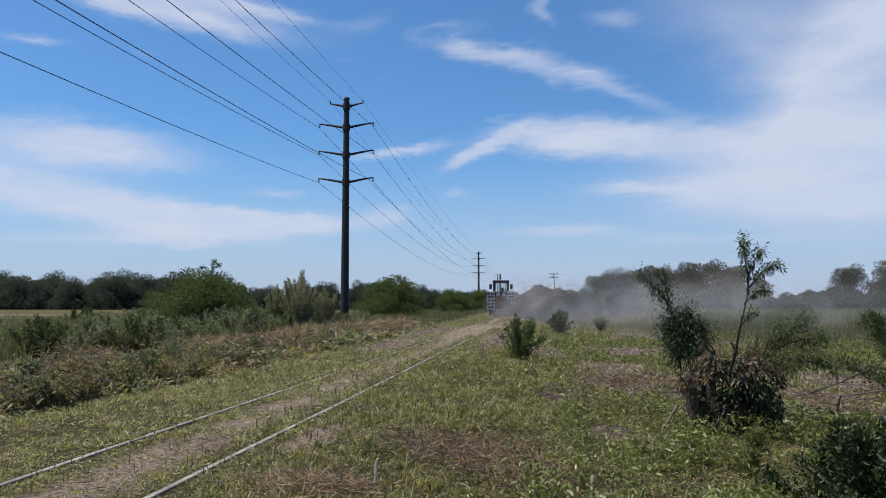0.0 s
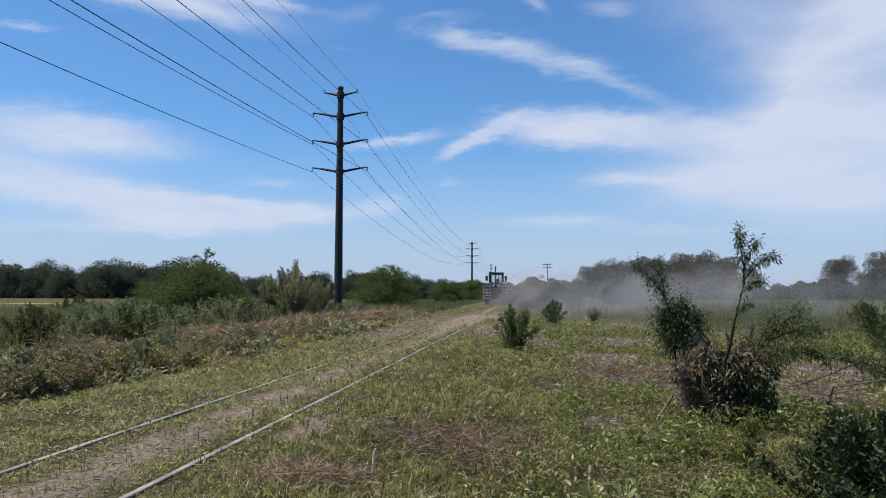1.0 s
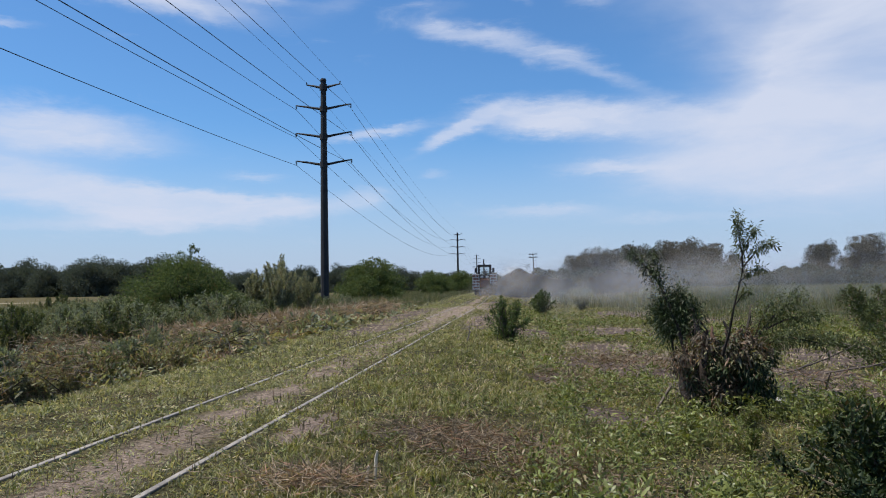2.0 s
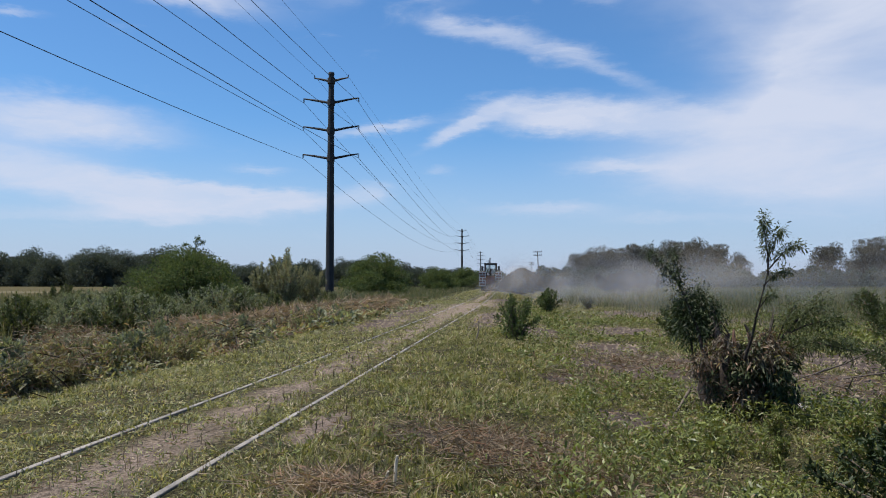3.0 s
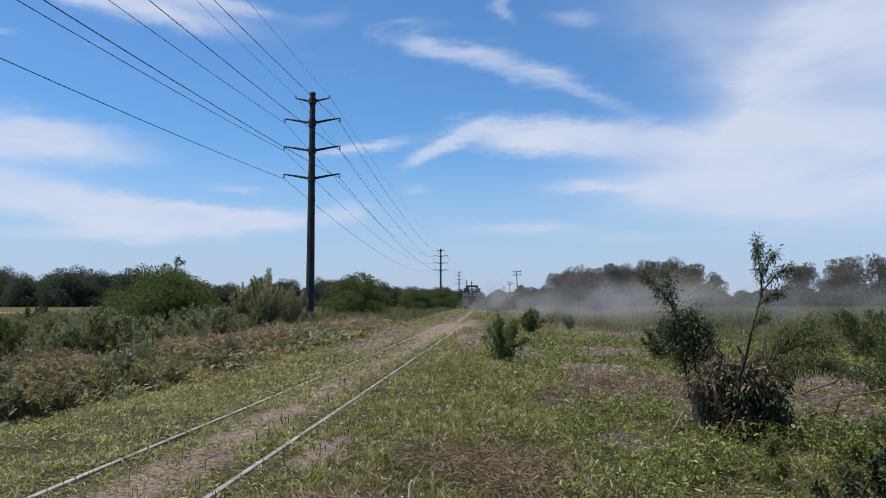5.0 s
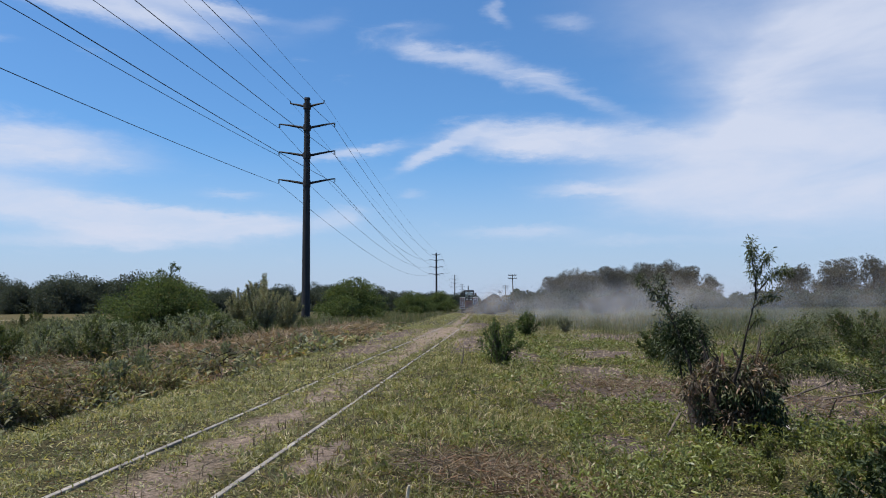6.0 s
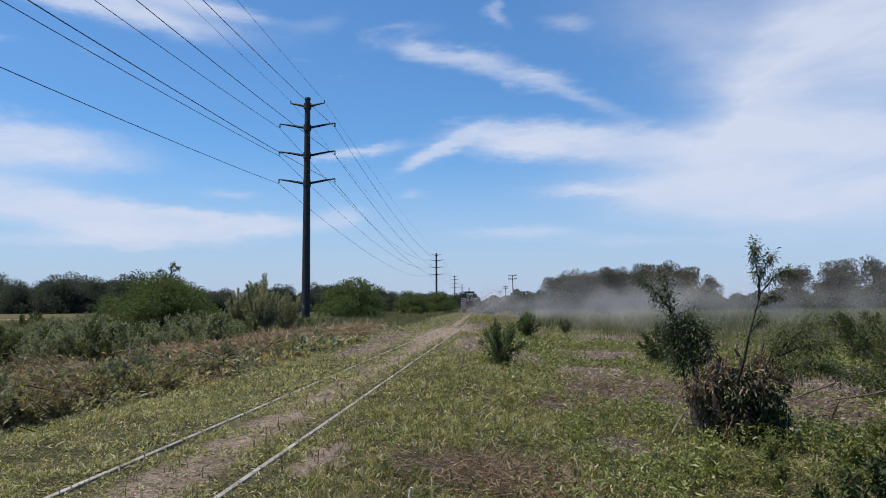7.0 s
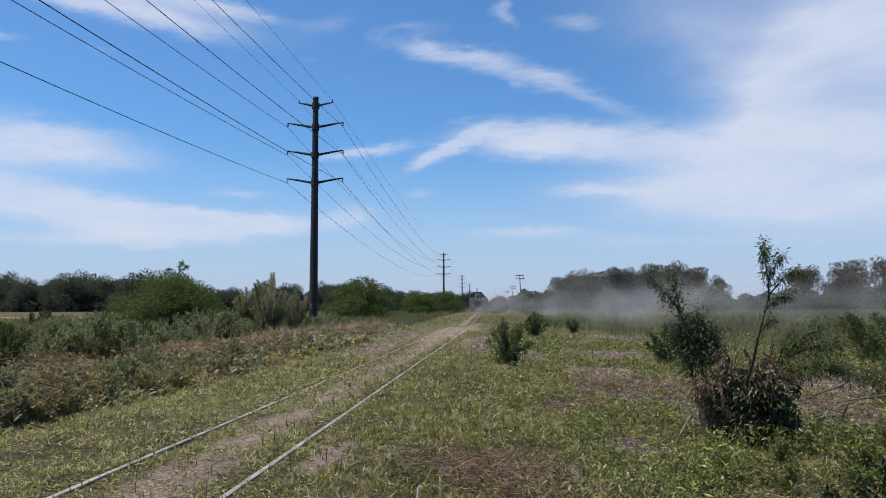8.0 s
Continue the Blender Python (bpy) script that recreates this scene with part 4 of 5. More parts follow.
def weeds():
    """Low broad-leaved plants: leaves that arch out from short upright stems."""
    out = []
    for x0, x1, y0, y1, plants, leaf, tall in ((3.0, 9.5, 4.2, 9, 5600, 0.062, 0.27), (3.6, 12, 9, 15, 5600, 0.075, 0.30), (1.0, 3.8, 4, 14, 1400, 0.055, 0.12), (-4.4, 1.0, 4, 16, 1100, 0.048, 0.07), (2.0, 14, 15, 26, 3400, 0.10, 0.18), (2, 20, 26, 50, 3600, 0.14, 0.18)):
        x, y = scatter(x0, x1, y0, y1, plants)
        d = x - track_x(y)
        lush = fbm(x * 0.8 + 11, y * 0.8)
        k = rng.uniform(0, 1, len(x)) < np.clip((lush - 0.40) * 9, 0.03, 1) * clear_of_rails(x, y, 0.2) * np.clip((d - 1.5) / 3.0, 0.3, 1) * (1 - 0.95 * bare(x, y)) * (np.hypot(x - 6.15, y - 7.0) > 0.95)
        x, y, lush = x[k], y[k], lush[k]
        k = 13
        base = np.repeat(on_ground(x, y), k, 0)
        size = np.repeat(rng.uniform(0.55, 1.2, len(x)) * (0.55 + lush), k)
        up = rng.uniform(0.02, 1.0, len(base))
        off = rng.normal(size=(len(base), 3)) * np.array([1, 1, 0]) * (leaf * 0.42 * size)[:, None]
        off[:, 2] = up * tall * size
        way = off * np.array([1, 1, 0]) / leaf + rng.normal(size=off.shape) * 0.3 + np.array([0, 0, 0.55])
        out.append(lance_verts(base + off, way, leaf * size * rng.uniform(0.7, 1.4, len(base)), 0.23, 0.3))
    stuff("broad_weeds", np.concatenate(out), LANCE_TRIS, WEED, "low bright green broad-leaved weeds", "weeds")


weeds()


def bank_plants(count, leaves, size, low, high, seed_shift):
    """Knee-high plants on the bank: domes of leaves on the spots where they grow thick."""
    x, y = scatter(-12.5, -3.2, 7.5, 50, count)
    edge = -3.5 - 0.6 * fbm(y * 0.5, y * 0 + 2) - np.clip((14 - y) * 0.14, 0, 1.2)
    x, y = keep(x, y, (x < edge) * np.clip((fbm(x * 0.6 + seed_shift, y * 0.6) - 0.43) * 10, 0.02, 1))
    base = np.repeat(on_ground(x, y), leaves, 0)
    rise = np.clip((-3.3 - np.clip((14 - y) * 0.14, 0, 1.2) - x) / 0.7, 0.6, 1.0)
    lump = rise * np.clip((fbm(x * 0.42 + 5, y * 0.3 + seed_shift) - 0.25) * 2.2, 0.25, 1.5)
    big = np.repeat(rng.uniform(low, high, len(x)) * lump, leaves)
    ray = unit(rng.normal(size=(len(base), 3)))
    ray[:, 2] = np.abs(ray[:, 2])
    r = rng.uniform(0.1, 1, len(base)) ** 0.5
    off = ray * (r * big)[:, None] * np.array([0.9, 0.9, 1.0])
    grow = np.clip(np.repeat(y, leaves) / 16.0, 0.8, 1.7)
    return lance_verts(base + off, ray + rng.normal(size=base.shape) * 0.7, size * grow * rng.uniform(0.6, 1.6, len(base)), 0.25, 0.3)


def litter_bank():
    """The strip of cut and withering weeds beside the track."""
    stuff("withered_weeds", bank_plants(2700, 24, 0.15, 0.35, 0.95, 20), LANCE_TRIS, LITTER, "bank of withered brown and green cut weeds", "weeds")
    stuff("bank_weeds", bank_plants(1300, 26, 0.15, 0.35, 1.0, 75), LANCE_TRIS, GREYLEAF, "green weeds growing through the cut bank", "weeds")
    stuff("dead_leaf_litter", bank_plants(900, 24, 0.10, 0.15, 0.5, 130), LANCE_TRIS, DEADLEAF, "dead brown leaves on the bank", "litter")
    kinds = [make_shrub("cut_weed", "withering knee-high weed on the bank", "bank weeds", 0.75, 0.62, 0.11, 700, LITTER, 12, 0.3),
             make_shrub("cut_weed", "green knee-high weed on the bank", "bank weeds", 0.8, 0.6, 0.11, 700, GREYLEAF, 12, 0.3),
             make_shrub("cut_weed", "pale green knee-high weed on the bank", "bank weeds", 0.7, 0.6, 0.11, 650, WEED, 11, 0.3)]
    for i in range(280):
        y = 8.5 + 38 * rng.uniform(0, 1) ** 1.6
        x = -4.2 - float(np.clip((14 - y) * 0.14, 0, 1.2)) - rng.uniform(0, 1) * (2.6 + 0.05 * y)
        kind = 0 if i < 1 else (i if i < 3 else int(rng.choice([0, 0, 0, 0, 1, 1, 2])))
        size = rng.uniform(0.5, 1.15) * float(np.clip((-3.2 - np.clip((14 - y) * 0.14, 0, 1.2) - x) / 1.8, 0.35, 1.0))
        place(kinds[kind], x, y, 0, size) if i < 3 else again(kinds[kind], x, y, 41 * i, size)
    x, y = scatter(-11, -4.2, 9, 48, 2600)
    way = rng.normal(size=(len(x), 3)) * np.array([1, 1, 0.4]) + np.array([0, 0, 0.2])
    base = on_ground(x, y, 0.1) + np.stack([x * 0, x * 0, 0.45 * rng.uniform(0, 1, len(x))], 1)
    stuff("dead_stalks", leaf_verts(base, way, rng.uniform(0.2, 0.7, len(x)), 0.022, 0.02), LEAF_TRIS, STRAW, "thin dead stalks tangled on the bank", "stalks")
    x, y = scatter(-9.5, -4.0, 8, 40, 10000)
    x, y = keep(x, y, np.clip((fbm(x * 0.7 + 31, y * 0.7) - 0.53) * 9, 0.01, 1))
    up = np.stack([x * 0, x * 0, 0.1 + 0.5 * rng.uniform(0, 1, len(x))], 1)
    # near-black colour on these twigs also puts shade into the bank's hollows
    stuff("dead_twigs", lance_verts(on_ground(x, y) + up, rng.normal(size=(len(x), 3)) * np.array([1, 1, 0.5]), rng.uniform(0.25, 0.8, len(x)), 0.03, 0.2), LANCE_TRIS, BARK, "dark dead twigs heaped in the cut bank", "twigs")


litter_bank()


def tall_grass():
    sets = []
    for x0, x1, y0, y1, count, tall, wide in ((9, 45, 30, 70, 30000, 0.8, 0.03), (7, 90, 62, 180, 70000, 1.25, 0.05), (-45, -9, 24, 75, 50000, 0.8, 0.03), (-18, -4.5, 44, 105, 30000, 0.7, 0.035), (-14, -7.5, 30, 60, 12000, 0.55, 0.03), (-70, -5, 80, 190, 36000, 0.9, 0.05)):
        x, y = scatter(x0, x1, y0, y1, count)
        x, y = keep(x, y, np.clip((fbm(x * 0.16 + 9, y * 0.16) - 0.25) * 4, 0.1, 1) * np.clip((np.abs(x - track_x(y)) - 4.5) / 5, 0, 1) * np.where((x < -26) & (y > 75), 0.15, 1) * np.where((x > 0) & (y < 66), np.clip((x - 8) / 6, 0, 1) * np.clip((y - 33) / 12, 0, 1) * np.clip((fbm(x * 0.2, y * 0.2 + 31) - 0.25) * 5, 0, 1), 1))
        h = tall * rng.uniform(0.4, 1.3, len(x)) * (0.5 + fbm(x * 0.3, y * 0.3 + 5)) * np.where(x > 0, np.clip((y - 25) / 45, 0.45, 1), 1)
        sets.append(blade_verts(on_ground(x, y, -0.02), h, wide * rng.uniform(0.6, 1.4, len(x)), 0.5))
    stuff("tall_grass", np.concatenate(sets), BLADE_TRIS, TALL, "tall rough green grass going to seed", "grass")


tall_grass()


# ---- power line ----
LINE = [(-15.53 - 0.0222 * 216 * (i - 1), 70.2 + 216 * (i - 1)) for i in range(5)]
ARMS = [(21.35, 1.62, 0.30), (19.35, 2.70, 0.42), (16.62, 2.72, 0.42), (13.90, 2.72, 0.42)]


def power_pole():
    root = thing("power_pole", (0, 0, 0), "tall dark tapered steel power pole with paired arms", "power pole", "power line poles")
    bm = bmesh.new()
    tube(bm, [(0, 0, -0.9), (0, 0, 7), (0, 0, 14), (0, 0, 21.75)], [0.44, 0.38, 0.33, 0.27], 12)
    part("shaft", bm, POLESTEEL, root)
    bm = bmesh.new()
    tube(bm, [(0, 0, 21.7), (0, 0, 21.9)], [0.31, 0.28], 12)
    part("cap", bm, POLESTEEL, root)
    for z, reach, rise in ARMS:
        bm = bmesh.new()
        tube(bm, [(0, 0, z - rise - 0.28), (0, 0, z - rise + 0.28)], [0.38, 0.38], 12)
        part("collar", bm, POLESTEEL, root)
        for s in (-1, 1):
            bm = bmesh.new()
            tube(bm, [(s * 0.25, 0, z - rise), (s * reach * 0.6, 0, z - rise * 0.4), (s * reach, 0, z)], [0.13, 0.10, 0.06], 8)
            arm = part("arm", bm, POLESTEEL, root)
            bm = bmesh.new()
            if reach > 2:
                for k in range(4):
                    tube(bm, [(s * reach, 0, z - 0.10 * k), (s * reach, 0, z - 0.10 * k - 0.05)], [0.10, 0.06], 8)
                part("insulator", bm, INSULATOR, arm)
            else:
                tube(bm, [(s * reach, 0, z - 0.05), (s * (reach + 0.06), 0, z + 0.3)], [0.06, 0.04], 6)
                part("peak", bm, POLESTEEL, arm)
    return root


def power_line():
    first = power_pole()
    for i, (x, y) in enumerate(LINE):
        m = pose(x, y, 0.0, 0, 0, 1.3)
        if i == 0:
            first.matrix_basis = m
        else:
            copy_thing(first, m)
    for z, reach, _ in ARMS:
        for s in (-1, 1):
            for (xa, ya), (xb, yb) in zip(LINE, LINE[1:]):
                drop, sag = (0.42, 3.4) if reach > 2 else (-0.2, 2.0)
                pts = []
                for k in range(29):
                    t = k / 28
                    pts.append((xa + (xb - xa) * t + s * reach, ya + (yb - ya) * t, z - drop - sag * 4 * t * (1 - t)))
                bm = bmesh.new()
                r = 0.021 if reach > 2 else 0.012
                tube(bm, pts, [r] * 29, 5)
                tagged(part("power_cable", bm, WIRE), "thin dark overhead power cable", "cable", "power cables")


power_line()


def post_line():
    """Old telegraph posts with two cross-bars each."""
    root = thing("telegraph_post", (0, 0, 0), "weathered wooden telegraph post with two cross-bars", "utility pole", "telegraph posts")
    bm = bmesh.new()
    tube(bm, [(0, 0, -0.5), (0.03, 0, 4.5), (0, 0, 9.2)], [0.15, 0.125, 0.09], 9)
    part("post", bm, POSTWOOD, root)
    for z in (8.95, 8.2):
        bm = bmesh.new()
        box(bm, (2.0, 0.13, 0.14), (0, -0.12, z), bevel=0.015)
        bar = part("crossbar", bm, POSTWOOD, root)
        for x in (-0.9, -0.5, 0.5, 0.9):
            bm = bmesh.new()
            tube(bm, [(x, -0.12, z + 0.07), (x, -0.12, z + 0.2), (x, -0.12, z + 0.32)], [0.03, 0.07, 0.05], 7)
            part("insulator", bm, INSULATOR, bar)
    for i, (x, y, lean) in enumerate(((6.7, 174, -1.5), (5.9, 274, 2.0), (4.6, 374, 0.0))):
        m = pose(x, y, float(ground_z(x, y)), 0, lean, 8)
        if i == 0:
            root.matrix_basis = m
        else:
            copy_thing(root, m)


post_line()


# ---- rail machine ----
def rail_machine():
    root = thing("track_machine", (0, 0, 0), "dusty red and white railway track machine driving away", "rail vehicle")

    def solid(name, mat, size, at, bevel=0.03, parent=root, label="", turn=None):
        bm = bmesh.new()
        box(bm, size, at, turn, bevel)
        return part(name, bm, mat, parent, label)

    solid("chassis", DARKPAINT, (2.3, 6.4, 0.5), (0, 3.2, 0.95), 0.06)
    solid("rear_plough", DARKPAINT, (2.9, 0.35, 0.75), (0, -0.15, 0.55), 0.08, label="dark steel rear plough")
    solid("body", YELLOWPAINT, (1.5, 4.6, 1.3), (0, 3.6, 1.8), 0.08)
    solid("rear_grille", REDPAINT, (1.15, 0.18, 1.1), (0, 0.02, 1.75), 0.04, label="dusty red rear panel")
    cab = solid("cab", DARKPAINT, (1.75, 1.7, 0.35), (0, 1.1, 2.75), 0.05, label="dark cab with large windows")
    for sx in (-0.82, 0.82):
        for sy in (0.32, 1.88):
            solid("pillar", DARKPAINT, (0.26, 0.16, 1.3), (sx, sy, 3.5), 0.02, cab)
    solid("roof", DARKPAINT, (1.95, 1.9, 0.3), (0, 1.1, 4.25), 0.05, cab)
    for at, size in (((0, 0.32, 3.5), (1.5, 0.02, 1.2)), ((0, 1.88, 3.5), (1.5, 0.02, 1.2)), ((-0.83, 1.1, 3.5), (0.02, 1.42, 1.2)), ((0.83, 1.1, 3.5), (0.02, 1.42, 1.2))):
        solid("window", GLASS, size, at, 0.0, cab).visible_shadow = False
    solid("seat", DARKPAINT, (0.5, 0.45, 0.7), (0.1, 1.2, 3.2), 0.1, cab)
    for s in (-1, 1):
        solid("mirror", DARKPAINT, (0.32, 0.10, 0.62), (s * 1.25, 0.5, 3.62), 0.03, cab)
        solid("mirror_arm", DARKPAINT, (0.4, 0.04, 0.04), (s * 1.02, 0.5, 3.75), 0.0, cab)
        solid("wing", REDPAINT, (0.10, 3.2, 1.9), (s * 1.62, 2.6, 2.0), 0.04, label="folded red ballast wing")
        gate = solid("striped_gate", REDPAINT, (0.95, 0.06, 2.15), (s * 1.22, -0.02, 2.0), 0.02, label="red and white barred rear gate")
        for k in range(6):
            solid("bar", WHITEPAINT, (1.0, 0.09, 0.15), (s * 1.22, -0.07, 0.98 + 0.40 * k), 0.02, gate, "white bar")
            for j in (-0.43, 0, 0.43):
                if k < 5:
                    solid("stile", REDPAINT if (k + int(j * 3)) % 3 == 0 else WHITEPAINT, (0.13, 0.08, 0.24), (s * 1.22 + j, -0.065, 1.18 + 0.40 * k), 0.01, gate)
        solid("lamp_bracket", WHITEPAINT, (0.42, 0.10, 0.26), (s * 0.36, -0.12, 2.66), 0.03, label="white lamp bracket")
        solid("tail_lamp", REDPAINT, (0.2, 0.1, 0.2), (s * 0.36, -0.16, 2.4), 0.03)
    bm = bmesh.new()
    tube(bm, [(-0.15, 2.3, 2.4), (-0.15, 2.3, 4.9), (-0.12, 2.25, 5.25)], [0.09, 0.09, 0.08], 8)
    part("exhaust", bm, DARKPAINT, root)
    wheels = []
    for y in (1.0, 5.2):
        bm = bmesh.new()
        tube(bm, [(-0.7175, 0, 0), (0.7175, 0, 0)], [0.07, 0.07], 8)
        axle = part("wheelset", bm, RUBBER, root)
        axle.matrix_basis = pose(0, y, 0.42)
        for s in (-1, 1):
            bm = bmesh.new()
            tube(bm, [(s * 0.66, 0, 0), (s * 0.69, 0, 0), (s * 0.70, 0, 0), (s * 0.81, 0, 0)], [0.445, 0.445, 0.42, 0.415], 24)
            bmesh.ops.recalc_face_normals(bm, faces=bm.faces)
            part("wheel", bm, RUBBER, axle)
        wheels.append(axle)
    return root, wheels


MACHINE, WHEELS = rail_machine()


# ---- dust ----
def dust_material():
    """Fine dust: each puff is thickest at its heart and fades to nothing at its rim."""
    mat, n = material("floating_dust")
    heart = n.add("ShaderNodeAttribute")
    heart.attribute_name = "heart"
    where = n.add("ShaderNodeTexCoord").outputs["Object"]
    wisp = n.ramp(n.noise(where, 0.45, 4, 0.6), 0.3, 0.7, 0.35, 1.0)
    thick = n.math("MULTIPLY", n.math("MULTIPLY", n.ramp(heart.outputs["Fac"], 0.0, 1.0), wisp), 0.085)
    face = n.add("ShaderNodeBsdfDiffuse", Color=rgb(0.84, 0.77, 0.71))
    back = n.add("ShaderNodeBsdfTranslucent", Color=rgb(0.84, 0.77, 0.71))
    both = n.add("ShaderNodeMixShader", Fac=0.5)
    n.put(both.inputs[1], face)
    n.put(both.inputs[2], back)
    mixed = n.add("ShaderNodeMixShader", Fac=thick)
    n.put(mixed.inputs[1], n.add("ShaderNodeBsdfTransparent"))
    n.put(mixed.inputs[2], both)
    finish(n, mixed)
    return mat


DUST = dust_material()
scene.cycles.transparent_max_bounces = 32


def dust_puff(label, spots):
    """Soft puffs round the given hearts: x, y, z, spread in x, y, z, radius, count."""
    sides, verts, heart = 14, [], []
    for x, y, z, sx, sy, sz, radius, count in spots:
        for _ in range(count):
            c = np.array([x, y, z]) + rng.normal(size=3) * np.array([sx, sy, sz])
            r = radius * rng.uniform(0.6, 1.4)
            c[2] = max(c[2], 0.25 * r)
            turn, tip = rng.uniform(-0.7, 0.7), rng.uniform(-0.5, 0.5)
            u = np.array([math.cos(turn), math.sin(turn), 0.0])
            w = np.array([-math.sin(turn) * math.sin(tip), math.cos(turn) * math.sin(tip), math.cos(tip)])
            bulge = np.cross(u, w) * r * 0.3
            a = np.arange(sides) * 2 * np.pi / sides
            out = np.cos(a)[:, None] * u + np.sin(a)[:, None] * w * 0.7
            verts.append(np.concatenate([[c + bulge], c + bulge * 0.6 + out * r * 0.5, c + out * r]))
            heart.append([1.0] + [0.5] * sides + [0.0] * sides)
    tris = []
    for k in range(sides):
        m = (k + 1) % sides
        tris += [(0, 1 + k, 1 + m), (1 + k, 1 + sides + k, 1 + sides + m), (1 + k, 1 + sides + m, 1 + m)]
    mesh = bulk_mesh("dust_cloud", np.array(verts), tris)
    mesh.attributes.new("heart", "FLOAT", "POINT").data.foreach_set("value", np.array(heart, np.float32).ravel())
    for f in mesh.polygons:
        f.use_smooth = True
    return tagged(link_mesh("dust_cloud", mesh, DUST), label, "dust", "dust behind the machine", "stuff")


CLOSE_DUST = dust_puff("pale brown dust swirling behind the wheels", [(0.3, -2.5, 0.9, 0.9, 0.8, 0.4, 1.5, 14), (4.5, -6, 2.5, 1.6, 3.0, 1.1, 2.6, 26), (1.9, -1.5, 0.6, 0.6, 2.0, 0.3, 1.2, 16), (2.8, -7, 1.0, 0.9, 3.0, 0.6, 1.7, 22), (4.2, -14, 1.3, 1.4, 4.0, 0.8, 2.2, 22), (-0.3, -3.0, 0.4, 0.9, 1.5, 0.3, 1.1, 12), (3.2, -4, 1.5, 1.0, 3.0, 0.8, 1.9, 22), (6.5, -8, 1.5, 2.0, 4.0, 0.8, 2.3, 24), (2.5, -20, 0.6, 1.4, 4.0, 0.4, 1.6, 12)])
DRIFT_DUST = dust_puff("pale dust drifting off the track", [(4.5, 66, 1.0, 1.6, 6, 0.7, 2.3, 20), (8, 76, 1.9, 3, 8, 1.1, 3.4, 26), (15, 78, 1.8, 5, 10, 1.0, 4.0, 18), (27, 82, 1.8, 6, 12, 1.0, 4.4, 10), (42, 90, 1.8, 8, 14, 1.0, 4.8, 8)])
THIN_DUST = dust_puff("thin veil of dust over the scrub", [(5.0, 46, 0.9, 1.3, 6, 0.4, 1.9, 12), (9.5, 48, 1.1, 2.4, 8, 0.5, 2.6, 14), (16, 52, 1.3, 4.0, 9, 0.7, 3.4, 14), (26, 58, 1.4, 5, 9, 0.8, 4.0, 12)])


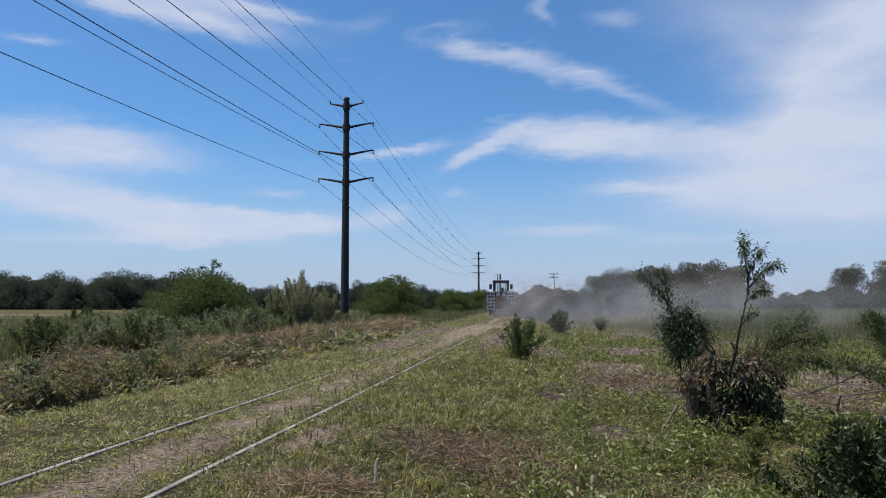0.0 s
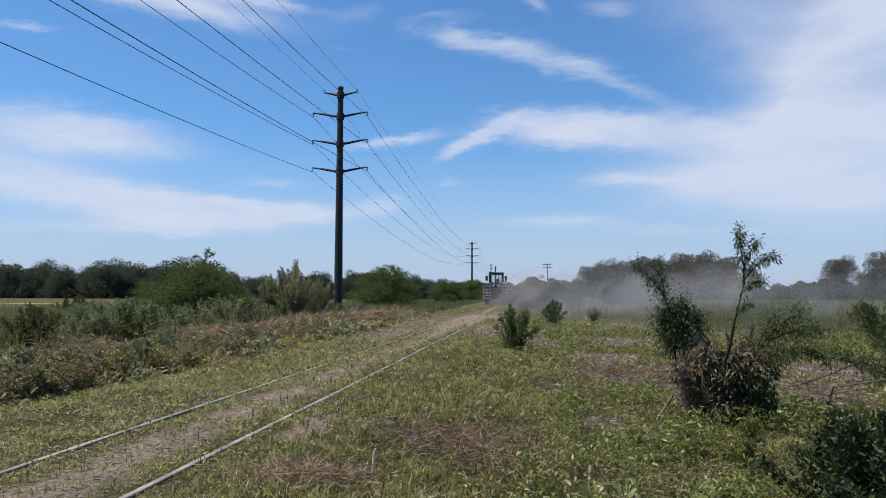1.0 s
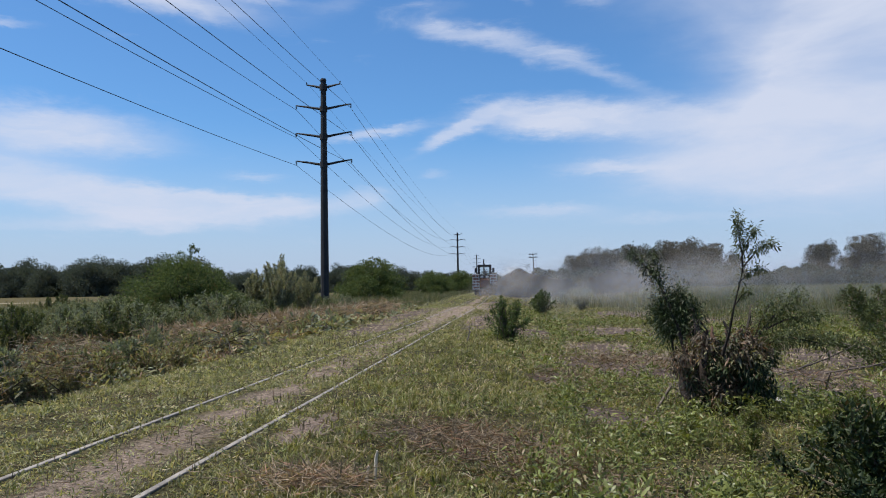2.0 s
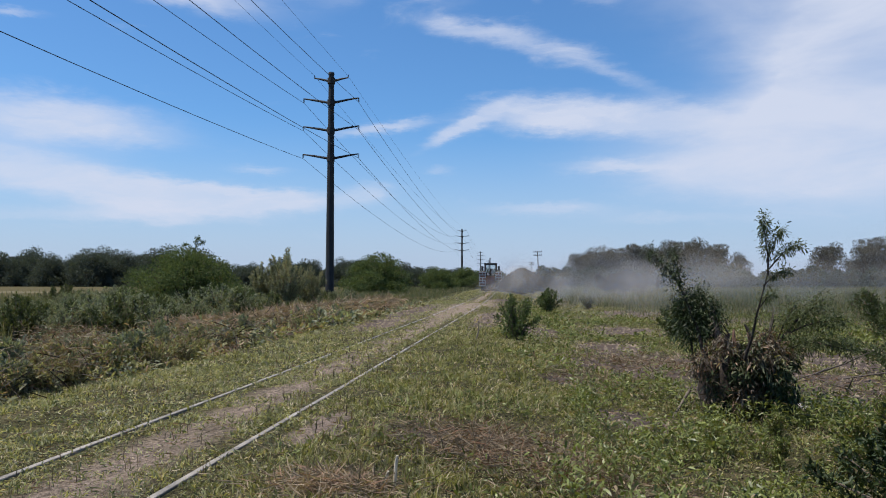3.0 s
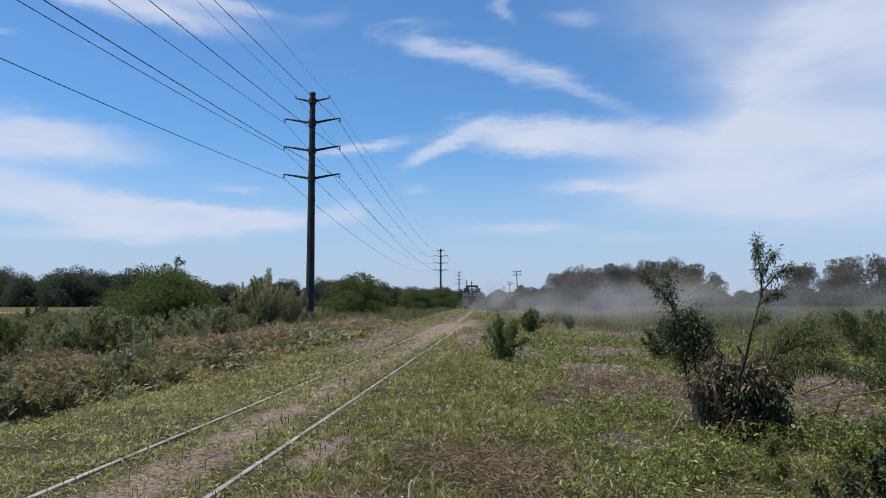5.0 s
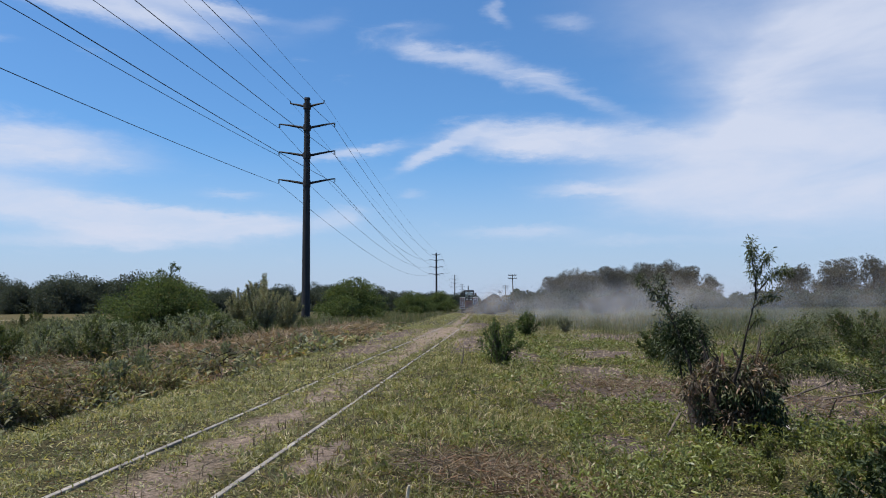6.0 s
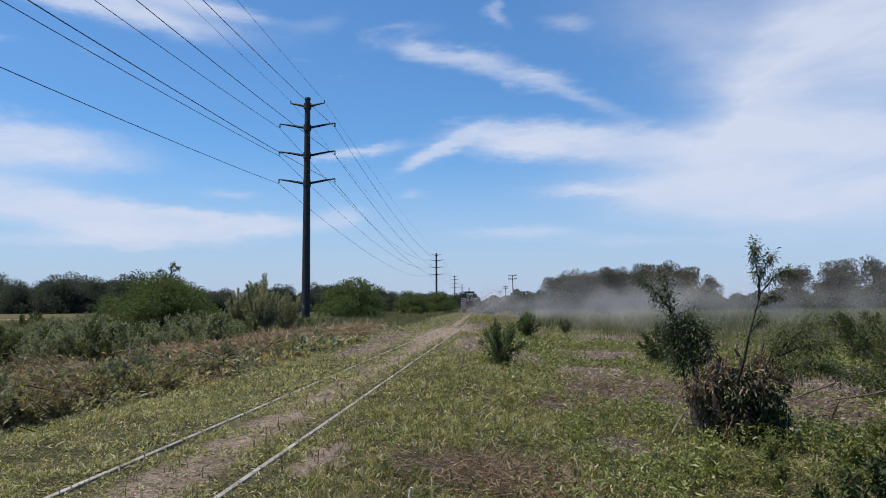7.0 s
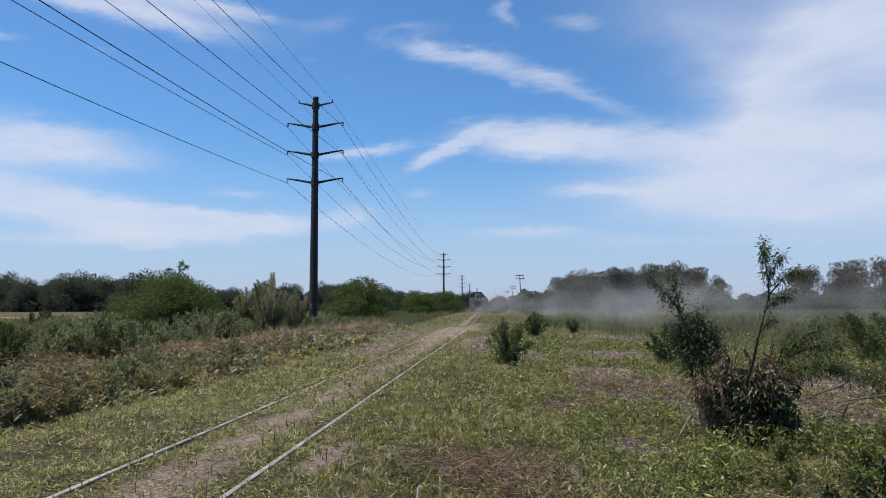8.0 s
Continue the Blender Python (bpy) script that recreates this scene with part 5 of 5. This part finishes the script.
# ---- small things ----
def clutter():
    for x, y, s in ((1.82, 6.83, 1.0), (1.74, 6.86, 0.55)):
        bm = bmesh.new()
        tube(bm, [(0, 0, -0.05), (-0.006, 0, 0.12 * s), (0.008, 0.01, 0.26 * s), (0.016, 0.0, 0.33 * s)], [0.012, 0.013, 0.015, 0.010], 6)
        ob = tagged(part("split_stalk", bm, PALEWOOD), "short pale broken stalk standing in dead grass", "stalk", "broken stalks")
        ob.matrix_basis = put_down(x, y, 30 * s)
    for i, (x, y, s) in enumerate(((4.05, 6.55, 0.13), (4.25, 6.62, 0.09), (3.85, 6.6, 0.08), (4.45, 6.5, 0.07), (7.45, 14.05, 0.16), (7.7, 14.2, 0.10))):
        bm = bmesh.new()
        bmesh.ops.create_icosphere(bm, subdivisions=2, radius=s)
        for v in bm.verts:
            v.co *= 1 + noise.noise(v.co / s * 1.7 + Vector((i, 0, 0))) * 0.45
            v.co.z *= 0.55
        ob = tagged(part("stone", bm, STONE), "pale lump of rubble half sunk in soil", "stone", "rubble stones")
        ob.matrix_basis = put_down(x, y, 50 * i)
    for i, (x, y, long, lean, turn) in enumerate(((8.6, 17.6, 1.5, 80, 30), (9.3, 16.2, 1.2, 84, 110), (8.2, 18.5, 1.0, 78, 200), (1.55, 21.6, 0.6, 25, 60), (9.8, 17.8, 1.8, 75, 330),
                                                      (-5.2, 12.4, 1.1, 70, 200), (-7.2, 20.5, 1.4, 55, 130), (-6.2, 27.0, 1.3, 60, 40), (-5.0, 31.0, 1.2, 45, 100), (11.6, 15.6, 1.3, 20, 80), (8.9, 15.6, 1.3, 70, 250), (9.6, 18.8, 1.5, 66, 300), (8.0, 16.6, 0.9, 72, 160), (10.3, 16.9, 1.4, 58, 20))):
        bm = bmesh.new()
        tube(bm, [(0, 0, -0.05), (0.03, 0.01, long * 0.5), (-0.02, 0.06, long)], [0.022, 0.018, 0.006], 6)
        tube(bm, [(0.03, 0.01, long * 0.5), (0.16, 0.05, long * 0.75)], [0.012, 0.004], 5)
        ob = tagged(part("dead_branch", bm, POSTWOOD), "bare dry branch lying in cut weeds", "branch", "dead branches")
        ob.matrix_basis = pose(x, y, float(ground_z(x, y)) + 0.03, 0, 0, turn) @ pose(0, 0, 0, 0, lean, 0)


clutter()


# ---- what moves ----
def machine_pose(y):
    slope = math.degrees(math.atan2(float(track_x(y - 1) - track_x(y + 1)), 2))
    return pose(float(track_x(y)), y, 0.0, 0, 0, slope)


def motions():
    run = [(0.0, 89.0), (1.0, 96.5), (2.0, 104.5), (3.0, 112.5), (4.0, 121.0), (5.0, 129.5), (6.0, 138.5), (7.0, 147.5), (8.0, 156.5)]
    walk(MACHINE, [(t, machine_pose(y)) for t, y in run])
    walk(CLOSE_DUST, [(t, machine_pose(y)) for t, y in run])
    walk(DRIFT_DUST, [(0.0, pose(0, 0, 0)), (4.0, pose(1.5, 12.0, 0.15)), (8.0, pose(3.0, 26.0, 0.3))])
    walk(THIN_DUST, [(0.0, pose(0, 0, 0)), (4.0, pose(1.8, 4.0, 0.1)), (8.0, pose(3.6, 8.0, 0.2))])
    for axle in WHEELS:
        y0 = axle.matrix_basis.translation.y
        rows, turns = [], 0.0
        for k in range(0, 161):
            t = k * 0.05
            y = float(np.interp(t, [a for a, _ in run], [b for _, b in run]))
            rows.append((t, pose(0, y0, 0.42, -math.degrees((y - 89.0) / 0.42), 0, 0)))
        walk(axle, rows)


motions()
